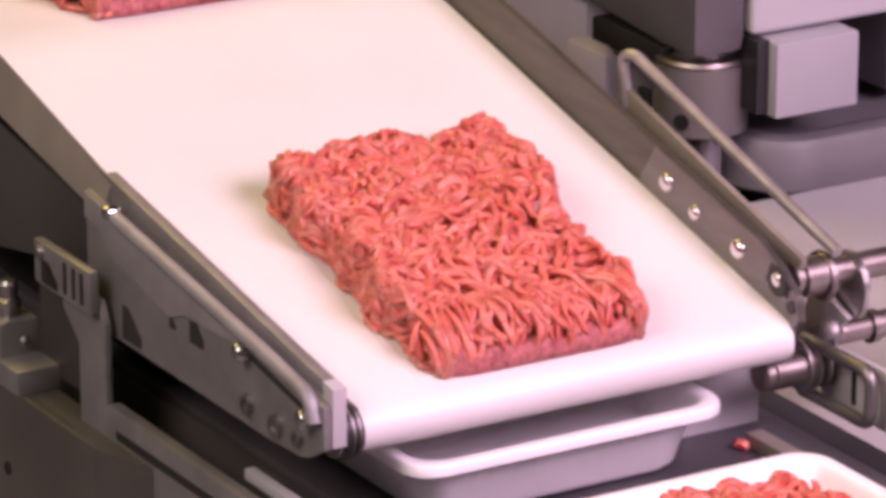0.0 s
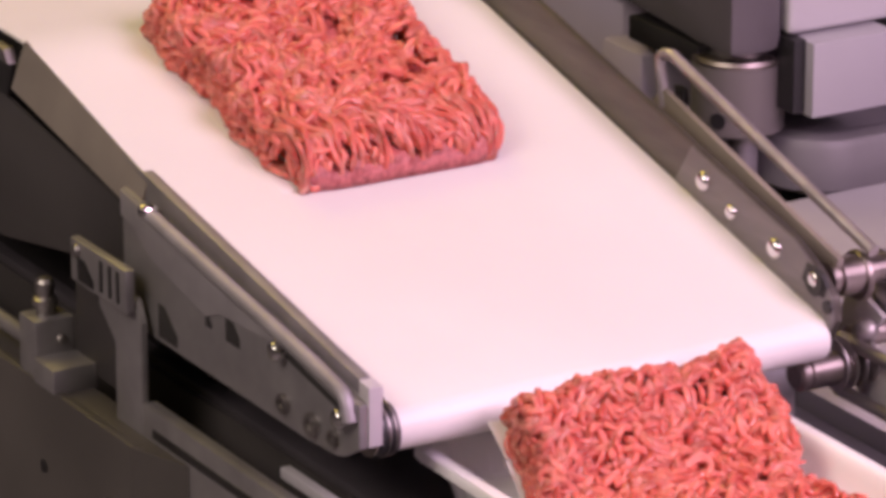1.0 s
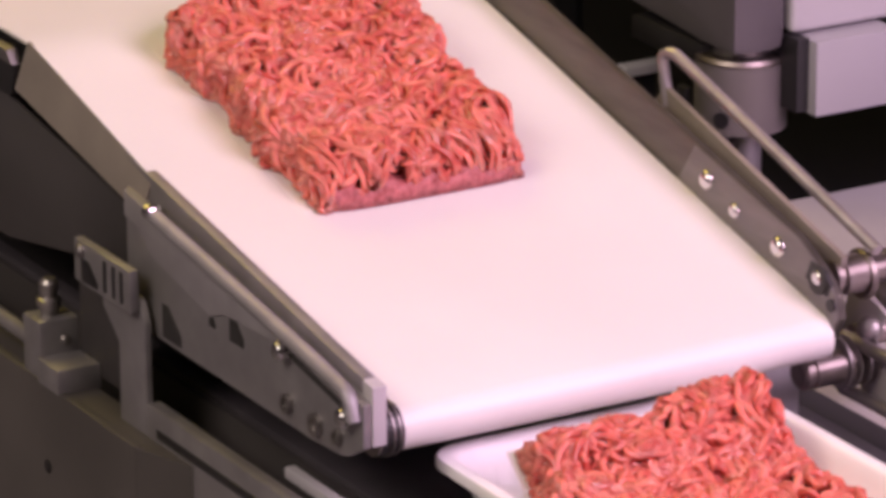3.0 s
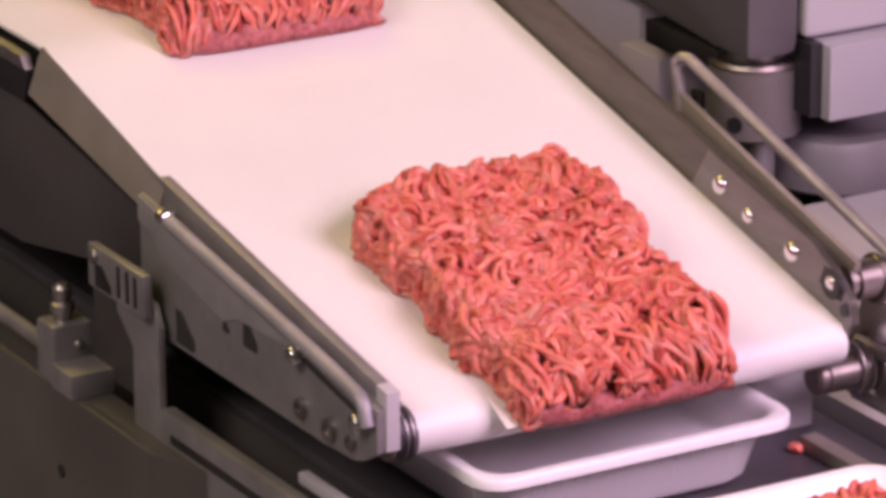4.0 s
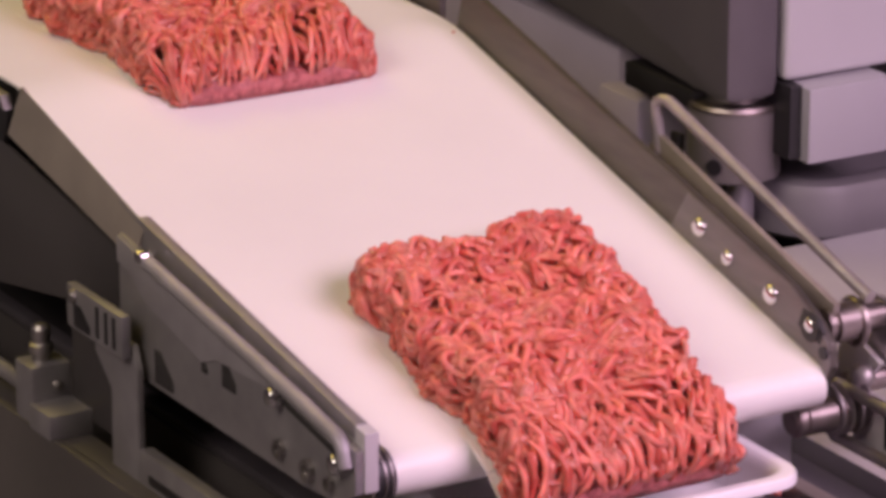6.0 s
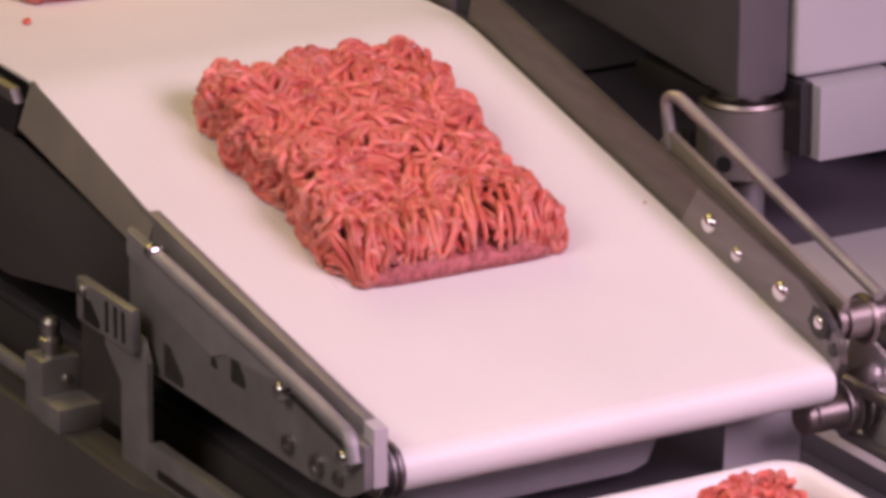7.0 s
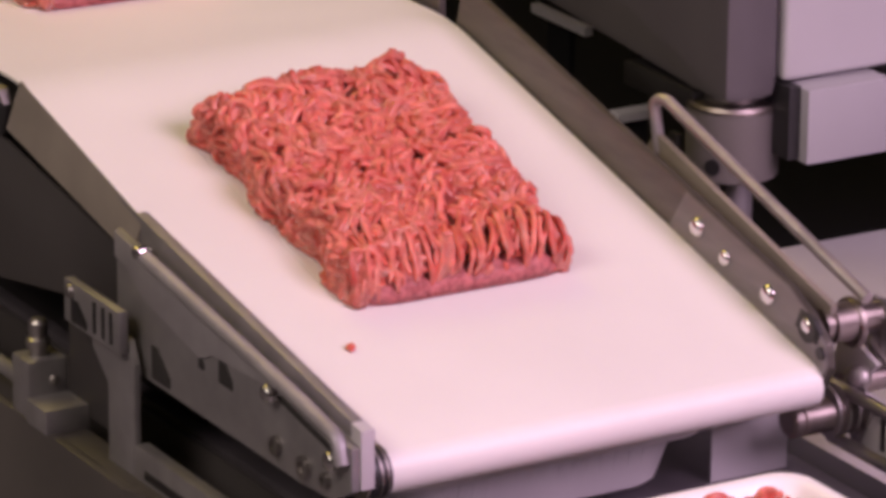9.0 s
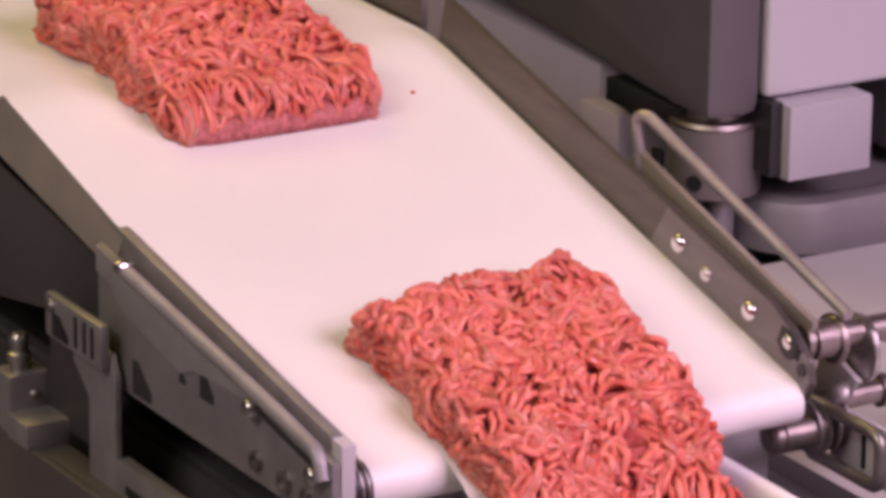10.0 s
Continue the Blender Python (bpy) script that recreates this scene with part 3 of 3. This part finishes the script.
    part("inner_plate", box(-0.66, -0.62, 0.47, 0.50, -0.24, -0.12, 0.001), STEEL_DULL, p)
    return p


packing_machine()


def carriers():
    a = tagged(empty("tray_carrier"), "grey plastic moulded carrier that slides in the machine", "carrier")
    loops = []
    for d, z in ((0.004, -0.0915), (0.0, -0.088), (0.0, -0.062), (0.003, -0.057), (0.012, -0.055), (0.020, -0.0565), (0.024, -0.060)):
        pts = []
        for sx, sy, a0 in ((1, 1, 0), (-1, 1, 90), (-1, -1, 180), (1, -1, 270)):
            for k in range(8):
                t = radians(a0 + 90 * k / 7)
                pts.append((-0.548 + sx * (0.150 - 0.04) + (0.04 - d) * math.cos(t), 0.560 + sy * (0.175 - 0.04) + (0.04 - d) * math.sin(t)))
        loops.append((pts, z))
    part("mould", loops_mesh(loops), PLASTIC_GREY, a, "grey mould with rounded corners")
    part("box", box(-1.15, -0.561, 0.36, 0.384, -0.060, -0.002, 0.003), BOX_GREY, a, "grey raised box")
    part("step", box(-0.561, -0.515, 0.345, 0.384, -0.075, -0.022, 0.003), BOX_GREY, a, "grey lower step")
    part("web", box(-1.15, -0.52, 0.345, 0.60, -0.086, -0.060, 0.002), BOX_GREY, a)
    b = tagged(empty("cover_plate"), "flat dark grey plate that slides over the recess", "plate")
    part("plate", box(-1.5, -0.386, 0.20, 0.57, -0.100, -0.092, 0.002), PLATE, b)
    part("lip", box(-1.5, -0.386, 0.562, 0.57, -0.092, -0.084, 0.001), PLATE, b)
    return a, b


def loops_mesh(loops):
    b = bmesh.new()
    rings = [[b.verts.new((x, y, z)) for x, y in pts] for pts, z in loops]
    n = len(rings[0])
    for a, c in zip(rings, rings[1:]):
        for k in range(n):
            b.faces.new((a[k], a[(k + 1) % n], c[(k + 1) % n], c[k]))
    b.faces.new(rings[0])
    b.faces.new(rings[-1])
    return b


CARRIER, COVER_PLATE = carriers()


# ---- trays ----
TRAY_L, TRAY_W, TRAY_H, RIM_Z = 0.234, 0.184, 0.037, -0.022
TRAY_REST, TRAY_PITCH, TRAY_SPEED, TRAY_Y = 0.018, 0.302, 0.208, -0.010


def rounded(cx, l, w, r, n=7):
    pts = []
    for sx, sy, a0 in ((1, 1, 0), (-1, 1, 90), (-1, -1, 180), (1, -1, 270)):
        for k in range(n):
            a = radians(a0 + 90 * k / (n - 1))
            pts.append((cx + sx * (l / 2 - r) + r * math.cos(a), sy * (w / 2 - r) + r * math.sin(a)))
    return pts


def tray():
    """A tray whose front rim stands at x = 0 and whose rim is at z = 0."""
    t = tagged(empty("tray"), "white plastic food tray with ribbed sides and rolled rim", "tray", "trays on the line")
    l, w, h, cx = TRAY_L, TRAY_W, TRAY_H, -TRAY_L / 2
    loops = []
    for d, z, r in ((0.026, -h, 0.012), (0.021, -h, 0.014), (0.017, -h + 0.004, 0.015), (0.0105, -0.006, 0.0155), (0.009, -0.0045, 0.016), (0.0030, -0.0055, 0.0175), (0.0007, -0.0060, 0.018), (0.0, -0.0055, 0.018), (0.0, -0.0015, 0.018),
                    (0.001, 0.0, 0.0175), (0.005, 0.0006, 0.0165), (0.0075, 0.0, 0.016), (0.009, -0.002, 0.0155), (0.0118, -0.006, 0.015), (0.0160, -h + 0.0165, 0.014), (0.0180, -h + 0.0145, 0.013), (0.022, -h + 0.0136, 0.012)):
        loops.append((rounded(cx, l - 2 * d, w - 2 * d, r), z))
    part("shell", loops_mesh(loops), TRAY, t)
    bm = None
    for k in range(15):                    # ribs outside, on the four sides
        y = -w / 2 + 0.034 + (w - 0.068) * k / 14
        for x0, x1 in ((-0.0185, -0.0108), (-l + 0.0185, -l + 0.0108)):
            bm = rod((x0, y, -h + 0.006), (x1, y, -0.0075), 0.0013, 6, bm=bm)
    for k in range(20):
        x = -0.034 - (l - 0.068) * k / 19
        for y0, y1 in ((-w / 2 + 0.0185, -w / 2 + 0.0108), (w / 2 - 0.0185, w / 2 - 0.0108)):
            bm = rod((x, y0, -h + 0.006), (x, y1, -0.0075), 0.0013, 6, bm=bm)
    tagged(part("ribs", bm, TRAY, t), kind="stuff")
    return t


# ---- minced meat ----
MEAT_L, MEAT_W, MEAT_H, SLICES = 0.171, 0.115, 0.030, 8
SLICE_L = MEAT_L / SLICES


def fold(a, r=0.007, pull=0.0):
    """Unrolls over an edge at 0: what lies past it runs down. Gives (forward, drop, lean)."""
    q = r * math.pi / 2
    if a <= -q / 2:
        return a + (q / 2 - pull) * max(0.0, 1 + (a + q / 2) / 0.05), 0.0, 0.0
    a = a + q / 2
    if a < q:
        ang = a / r
        return r * math.sin(ang) - pull, r * (1 - math.cos(ang)), ang
    return r - pull, r + a - q, math.pi / 2


def meat_meshes(seed, short=0.0, flare=0.003, skew=0.10):
    """The strands of one portion, sorted into cross slices; the front edge is at x = 0."""
    rng = np.random.RandomState(seed)
    L, W, H = MEAT_L, MEAT_W, MEAT_H
    ph = rng.rand(8) * TAU
    bins = [([], []) for _ in range(SLICES)]
    seg, sides = 14, 6
    ringang = np.arange(sides) * TAU / sides

    def half_width(x, s):
        end = min(1.0, max(0.0, min(-x + 0.006, x + L) / 0.016))
        k = min(1.0, max(0.0, (-x - 0.07) / 0.09)) if s == 1.0 else 0.0
        return flare * k * k * (3 - 2 * k) + (0.032 if s == 1.0 else 0.008) * max(0.0, -x) - 0.004 * (1 - math.sqrt(end * (2 - end))) + W / 2 * (0.95 + 0.05 * math.sin(x * 75 + ph[0] + s) + 0.035 * math.sin(x * 170 + ph[1] + 2 * s))

    def height(x, y):
        return H * (0.96 - 0.16 * math.exp(min(0.0, x) / 0.022) + 0.06 * math.sin(x * 62 + ph[2] + y * 30) + 0.04 * math.sin(y * 80 + ph[3]) + 0.05 * math.sin(x * 150 - y * 110 + ph[4])) + 0.0030 * noise.noise(Vector((x * 75, y * 75, seed * 7.3)))

    def place(a, b, d):
        # a from the back (-L) past the front (0), b across; d: depth under the skin
        back = 0.0018 * math.sin(b * 70 + ph[5]) + 0.0016 * math.sin(b * 160 + ph[6]) - skew * b - 0.0020 + short
        x, da, la = fold(a, 0.016, 0.009)
        x2, db2, lb2 = fold(-(a + L) + back, 0.009, 0.002)
        if x2 > -L / 2:
            x, da, la = -L + back - x2, db2, -lb2
        hw = half_width(x, 1.0 if b > 0 else 2.5)
        y, db, lb = fold(abs(b) - hw, 0.010, 0.003)
        y = hw + y
        s = 1 if b >= 0 else -1
        top = height(x, s * y)
        z = top - da - db
        n = Vector((math.sin(la), s * math.sin(lb), max(0.0, math.cos(la) * math.cos(lb)) + 0.05)).normalized()
        p = Vector((x, s * y, z)) - n * d
        p.z = max(p.z, 0.0022 + 0.0004 * math.sin(a * 900))
        return p

    amin, amax, bmax = -L - H * 1.0 - 0.006, H * 0.95, W / 2 + H * 0.95

    def strand(a, b, ang, length, turn, wob, wph, freq, d0, damp, dph, r0):
        step = length / seg
        dfreq = 0.8 + 1.1 * abs(math.sin(wph * 3))
        pts = []
        for i in range(seg + 1):
            s = i / seg
            pts.append(place(a, b, d0 + damp * math.sin(s * TAU * dfreq + dph)))
            ang += (turn + wob * math.sin(s * TAU * freq + wph)) * step
            a += math.cos(ang) * step
            b += math.sin(ang) * step
            a, b = min(max(a, amin), amax), min(max(b, -bmax), bmax)
        P = np.array(pts)
        T = np.gradient(P, axis=0)
        T /= np.linalg.norm(T, axis=1, keepdims=True) + 1e-9
        N1 = np.cross(T, np.array([0.31, 0.17, 0.93]))
        N1 /= np.linalg.norm(N1, axis=1, keepdims=True) + 1e-9
        N2 = np.cross(T, N1)
        sarr = np.linspace(0, 1, seg + 1)
        rad = r0 * np.minimum(1, 0.35 + 6 * np.minimum(sarr, 1 - sarr)) * (1 + 0.12 * np.sin(sarr * 23 + wph))
        V = P[:, None, :] + rad[:, None, None] * (np.cos(ringang)[None, :, None] * N1[:, None, :] + np.sin(ringang)[None, :, None] * N2[:, None, :])
        jit = 0.0014 * abs(math.sin(wph * 57 + r0 * 9e5 + d0 * 4e4))
        V[:, :, 2] = np.maximum(V[:, :, 2], 0.0006 + jit)
        V[:, :, 0] = np.minimum(V[:, :, 0], 0.0074 - jit)
        i = int(min(max(-P[:, 0].mean() / SLICE_L, 0), SLICES - 1))
        vs, fs = bins[i]
        base = len(vs)
        vs.extend(V.reshape(-1, 3).tolist())
        for q in range(seg):
            for c in range(sides):
                c2 = (c + 1) % sides
                fs.append((base + q * sides + c, base + q * sides + c2, base + (q + 1) * sides + c2, base + (q + 1) * sides + c))
        fs.append(tuple(base + c for c in range(sides))[::-1])
        fs.append(tuple(base + seg * sides + c for c in range(sides)))

    for k in range(570):                   # bundles of strands that came out of the plate together
        a, b = rng.uniform(amin, amax), rng.uniform(-bmax, bmax)
        if k >= 500:                       # more of them down the near side
            b = rng.uniform(-bmax, -W / 2 + 0.002)
        if (a > 0 or a < -L) and abs(b) > W / 2 and rng.rand() < 0.7:
            continue
        front = max(0.0, min(1.0, (a + 0.024) / 0.02))
        if front > 0.5 and abs(b) < W / 2 - 0.002 and rng.rand() < 0.85:
            continue
        edge = max(0.0, min(1.0, (abs(b) - W / 2 + 0.012) / 0.012))
        ang = rng.uniform(0, TAU)
        if rng.rand() < front * 0.9:
            ang = rng.normal(0, 0.2)
        elif rng.rand() < edge * 0.5:
            ang = math.pi / 2 + rng.normal(0, 0.5)
        length = rng.uniform(0.020, 0.042)
        turn = rng.choice((-1, 1)) * rng.uniform(20, 150) * (1 - 0.8 * front)
        wob, wph = rng.uniform(30, 150) * (1 - 0.6 * front), rng.uniform(0, TAU)
        freq = rng.uniform(0.8, 1.7)
        d0, damp, dph = rng.uniform(0.0004, 0.0056), rng.uniform(0.0012, 0.0032), rng.uniform(0, TAU)
        gap = rng.uniform(0.0032, 0.0042)
        many = rng.randint(2, 6)
        for j in range(many):
            off = (j - (many - 1) / 2) * gap
            strand(a - math.sin(ang) * off + rng.normal(0, 0.0010), b + math.cos(ang) * off + rng.normal(0, 0.0010), ang + rng.normal(0, 0.10), length * rng.uniform(0.8, 1.1), turn * rng.uniform(0.85, 1.15), wob, wph + rng.normal(0, 0.25), freq,
                   d0 + rng.normal(0, 0.0006), damp, dph + rng.normal(0, 0.35), rng.uniform(0.00165, 0.00230))
    for layer in range(3):                 # the front, where the strands hang down side by side in one shared wave
        b = -W / 2 - 0.001
        lean, wave, sway = rng.normal(0, 0.15), rng.uniform(0, TAU), rng.uniform(15, 45)
        while b < W / 2 + 0.001:
            lean = 0.85 * lean + rng.normal(0, 0.09)
            wave += rng.normal(0, 0.22)
            sway = min(70, max(10, sway + rng.normal(0, 8)))
            strand(-rng.uniform(0.014, 0.034), b, lean + 0.25 * math.sin(wave), rng.uniform(0.028, 0.044), -lean * 16 + rng.normal(0, 6), sway, wave, 1.0 + 0.12 * layer,
                   rng.uniform(-0.0016, 0.0006) + 0.0020 * layer, rng.uniform(0.0003, 0.0012), rng.uniform(0, TAU), rng.uniform(0.00145, 0.00190))
            b += rng.uniform(0.0036, 0.0056)
    out = []
    for i, (vs, fs) in enumerate(bins):
        strands = len(fs)
        x1, x0 = -i * SLICE_L, -(i + 1) * SLICE_L
        mid = (x0 + x1) / 2
        cx1, cx0 = x1 - (0.004 if i == 0 else -0.0045), x0 + (0.007 + short if i == SLICES - 1 else -0.0045)
        base = len(vs)                     # the packed inside of the portion, coloured darker to shade the strand gaps
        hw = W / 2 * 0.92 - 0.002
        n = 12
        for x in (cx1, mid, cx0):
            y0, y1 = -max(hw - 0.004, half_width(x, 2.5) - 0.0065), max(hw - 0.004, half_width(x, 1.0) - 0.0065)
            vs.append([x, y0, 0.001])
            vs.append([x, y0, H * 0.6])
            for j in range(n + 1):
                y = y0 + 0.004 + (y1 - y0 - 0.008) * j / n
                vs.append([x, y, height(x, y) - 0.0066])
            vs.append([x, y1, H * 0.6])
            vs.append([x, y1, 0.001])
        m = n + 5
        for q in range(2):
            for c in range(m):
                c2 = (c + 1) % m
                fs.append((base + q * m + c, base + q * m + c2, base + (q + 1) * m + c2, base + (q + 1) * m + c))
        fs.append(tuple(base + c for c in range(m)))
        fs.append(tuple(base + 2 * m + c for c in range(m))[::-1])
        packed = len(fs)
        if i == 0:                         # the pressed lower front
            base = len(vs)
            nf = 20
            for j in range(nf + 1):
                y = -hw - 0.002 + (2 * hw + 0.010) * j / nf
                lift = 0.0108 + 0.0026 * math.sin(y * 260 + ph[6]) + 0.0012 * math.sin(y * 610 + ph[7])
                out_x = 0.0074 - 0.003 * (abs(2 * j / nf - 1) ** 8)
                vs.extend([[cx1, y, 0.0006], [out_x + 0.0008, y, 0.0006], [out_x + 0.0006, y, lift * 0.6], [out_x - 0.0016, y, lift], [cx1, y, lift + 0.002]])
            for j in range(nf):
                for c in range(5):
                    c2 = (c + 1) % 5
                    fs.append((base + j * 5 + c, base + j * 5 + c2, base + (j + 1) * 5 + c2, base + (j + 1) * 5 + c))
            fs.append(tuple(base + c for c in range(5)))
            fs.append(tuple(base + nf * 5 + c for c in range(5))[::-1])
        me = bpy.data.meshes.new("meat_slice")
        me.from_pydata([(v[0] - mid, v[1], v[2]) for v in vs], [], fs)
        me.materials.append(MEAT)
        me.materials.append(MEAT_CORE)
        me.materials.append(MEAT_PRESSED)
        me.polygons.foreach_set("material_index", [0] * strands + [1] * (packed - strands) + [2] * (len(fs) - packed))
        me.polygons.foreach_set("use_smooth", [True] * len(me.polygons))
        me.update()
        out.append(me)
    return out


def sheet_mesh(ahead, lift):
    bm = box(-SLICE_L * 0.51, SLICE_L * 0.51 + ahead, -MEAT_W / 2 - 0.0095, MEAT_W / 2 + 0.001, lift, lift + 0.0003, 0.0)
    return mesh_of("paper_sheet", bm, PAPER)


SHEETS = [sheet_mesh(0.0, 0.0), sheet_mesh(0.0, 0.00012)]
SHEET_FRONT = sheet_mesh(0.0015, 0.0)


def meat_portion(meshes):
    p = tagged(empty("meat_portion"), "block of pink minced meat in curly strands on white paper", "minced meat", "meat portions on the line")
    slices = []
    for i, me in enumerate(meshes):
        s = new("meat_slice", me)
        s.parent = p
        s["kind"] = "stuff"
        sheet = new("paper_sheet", SHEETS[i % 2] if i else SHEET_FRONT)
        sheet.parent = s
        sheet["label"] = "white paper sheet under the meat"
        slices.append(s)
    return p, slices


# times at which the front of each portion reaches the nose
ARRIVALS = (-1.86, 0.066, 1.985, 3.88, 5.76, 7.70, 9.62, 11.54)
BELT_SPEED, MEAT_Y = 0.195, -0.0190
FLOOR_Z = RIM_Z - TRAY_H + 0.0140


def tray_shift(tau):
    """How far the line has moved a tray, tau seconds after its meat reached the nose."""
    period, start, slow, stop = 1.90, 0.05, 1.20, 1.70
    n = math.floor(tau / period)
    s = tau - n * period
    if s < start:
        d = 0.0
    elif s < slow:
        d = TRAY_SPEED * (s - start)
    else:
        d0 = TRAY_SPEED * (slow - start)
        k = min(1.0, (s - slow) / (stop - slow))
        d = d0 + (TRAY_PITCH - d0) * (1 - (1 - k) ** 2)
    return n * TRAY_PITCH + d


def drop_curve():
    """The way of the meat's underside from the belt to the tray floor, in small steps of (length, x, z, pitch)."""
    p0 = NB * NOSE
    out, x, z, s = [], p0.x, p0.z, 0.0
    steps = 60
    total = 0.110
    for i in range(steps + 1):
        out.append((s, x, z))
        f = i / steps
        pitch = radians(SLOPE + (42 - SLOPE) * math.sin(min(1, f / 0.5) * math.pi / 2) if f < 0.5 else 42 * (1 - ((f - 0.5) / 0.5) ** 1.4))
        x += math.cos(pitch) * total / steps
        z -= math.sin(pitch) * total / steps
        s += total / steps
    k = (p0.z - FLOOR_Z) / (p0.z - out[-1][2])
    return [(s, x, p0.z - (p0.z - z) * k) for s, x, z in out]


DROP = drop_curve()
LAND_S, LAND_X = DROP[-1][0], DROP[-1][1]


def ride(tau, dist):
    """How far the belt and its own weight have carried the meat past the nose; its rear slips a little as it tips over."""
    return BELT_SPEED * tau + 0.012 * min(1.0, dist / 0.12) * min(1.0, max(0.0, tau / 0.95)) ** 3


def meat_point(dist, tau):
    """Where the point of the meat that lies dist behind the front has its underside, tau seconds after the front's arrival."""
    u = ride(tau, max(0.0, dist)) - dist
    if u <= KNEE:
        q = UB * KNEE + NB * NOSE
        return q.x + (u - KNEE), q.z
    if u <= 0:
        q = UB * u + NB * NOSE
        return q.x, q.z
    if u < LAND_S:
        for (s0, x0, z0), (s1, x1, z1) in zip(DROP, DROP[1:]):
            if u <= s1:
                f = (u - s0) / (s1 - s0)
                return x0 + (x1 - x0) * f, z0 + (z1 - z0) * f
    landed = (dist + LAND_S) / BELT_SPEED
    for _ in range(12):
        landed -= (ride(landed, max(0.0, dist)) - dist - LAND_S) / 0.25
    return LAND_X + tray_shift(tau) - tray_shift(landed), FLOOR_Z


def slice_pose(i, tau):
    mid = (i + 0.5) * SLICE_L
    ax, az = meat_point(mid - SLICE_L * 0.9, tau)
    bx, bz = meat_point(mid + SLICE_L * 0.9, tau)
    x, z = meat_point(mid, tau)
    pitch = math.degrees(math.atan2(bz - az, ax - bx))
    return pose(x, MEAT_Y, z, 0, pitch, 0)


def motions():
    times = [k / 10 for k in range(101)]
    for arrival, (p, slices) in zip(ARRIVALS, PORTIONS):
        mid = lambda t: slice_pose(SLICES // 2, t - arrival)
        walk(p, [(t, mid(t)) for t in times])
        for i, s in enumerate(slices):
            rows = [(t, mid(t).inverted() @ slice_pose(i, t - arrival)) for t in times]
            keep = [r for k, r in enumerate(rows) if k in (0, 100) or any(max(abs(rows[k][1][a][b] - rows[j][1][a][b]) for a in range(3) for b in range(4)) > 1e-5 for j in (k - 1, k + 1))]
            walk(s, keep)
    for arrival, t in zip(ARRIVALS, TRAYS):
        walk(t, [(k, pose(TRAY_REST + tray_shift(k - arrival), TRAY_Y, RIM_Z)) for k in times])


    # crumbs that ride on the belt
    for c, u0, t0, y in CRUMBS:
        rows = []
        for k in times:
            x, z = meat_point(0.0, (u0 / BELT_SPEED) + k - t0)
            tau = (u0 / BELT_SPEED) + k - t0
            pitch = 0 if BELT_SPEED * tau < KNEE or BELT_SPEED * tau > 0.03 else SLOPE
            rows.append((k, pose(x, y, z, 0, pitch, 0)))
        walk(c, rows)
    walk(CARRIER, [(k, pose(*along(k, CARRIER_WAY), 0)) for k in times])
    walk(COVER_PLATE, [(k, pose(*along(k, PLATE_WAY), 0)) for k in times])


# the shuttle's cycle: time, x, y
CYCLE = 5.8
CARRIER_WAY = ((0.0, 0, 0), (1.08, 0, 0), (1.32, -0.75, 0), (1.6, -0.9, 0), (2.3, -0.9, 1.1), (3.2, 0, 1.1), (3.76, 0, 0.75), (3.97, 0, 0), (5.8, 0, 0))
PLATE_WAY = ((0.0, 0, 1.2), (1.02, 0, 0.8), (1.22, 0, 0), (2.42, 0, 0), (2.62, 0, 0.8), (3.2, 0, 1.2), (5.8, 0, 1.2))


def along(t, way):
    t = t % CYCLE
    for (t0, x0, y0), (t1, x1, y1) in zip(way, way[1:]):
        if t <= t1:
            f = (t - t0) / (t1 - t0)
            return x0 + (x1 - x0) * f, y0 + (y1 - y0) * f
    return way[-1][1:]


def crumb(name, r, label, seed):
    rng = random.Random(seed)
    b = bmesh.new()
    bmesh.ops.create_icosphere(b, subdivisions=2, radius=r)
    for v in b.verts:
        v.co *= 1 + rng.uniform(-0.25, 0.25)
        v.co.z = v.co.z * 0.7 + r * 0.6
    ob = new(name, mesh_of(name, b, MEAT, True))
    return tagged(ob, label, "meat crumb", "loose crumbs of meat")


CRUMBS = [(crumb("meat_crumb", 0.0027, "small red crumb of meat on the white belt", 1), -0.083, 9.0, -0.1004),
          (crumb("meat_crumb", 0.0011, "tiny dark speck of meat on the white belt", 2), -0.313, 10.0, 0.0738),
          (crumb("meat_crumb", 0.0008, "tiny dark speck of meat on the white belt", 3), -0.064, 7.5, 0.1120)]
still = crumb("meat_crumb", 0.0042, "red scrap of meat beside the pale guide bar", 4)
still.location = (-0.012, 0.108, -0.0622)

PORTIONS = []
variants = {}
for n, seed in enumerate((5, 1, 2, 3, 4, 5, 8, 1)):
    if seed not in variants:
        variants[seed] = meat_meshes(seed, {1: 0.009, 2: 0.011, 4: 0.003, 8: 0.007}.get(seed, 0.0), {1: 0.010, 5: 0.009}.get(seed, 0.004), {1: 0.0}.get(seed, 0.10))
    PORTIONS.append(meat_portion(variants[seed]))
first_tray = tray()
TRAYS = [first_tray] + [copy_thing(first_tray, Matrix()) for _ in ARRIVALS[1:]]

motions()
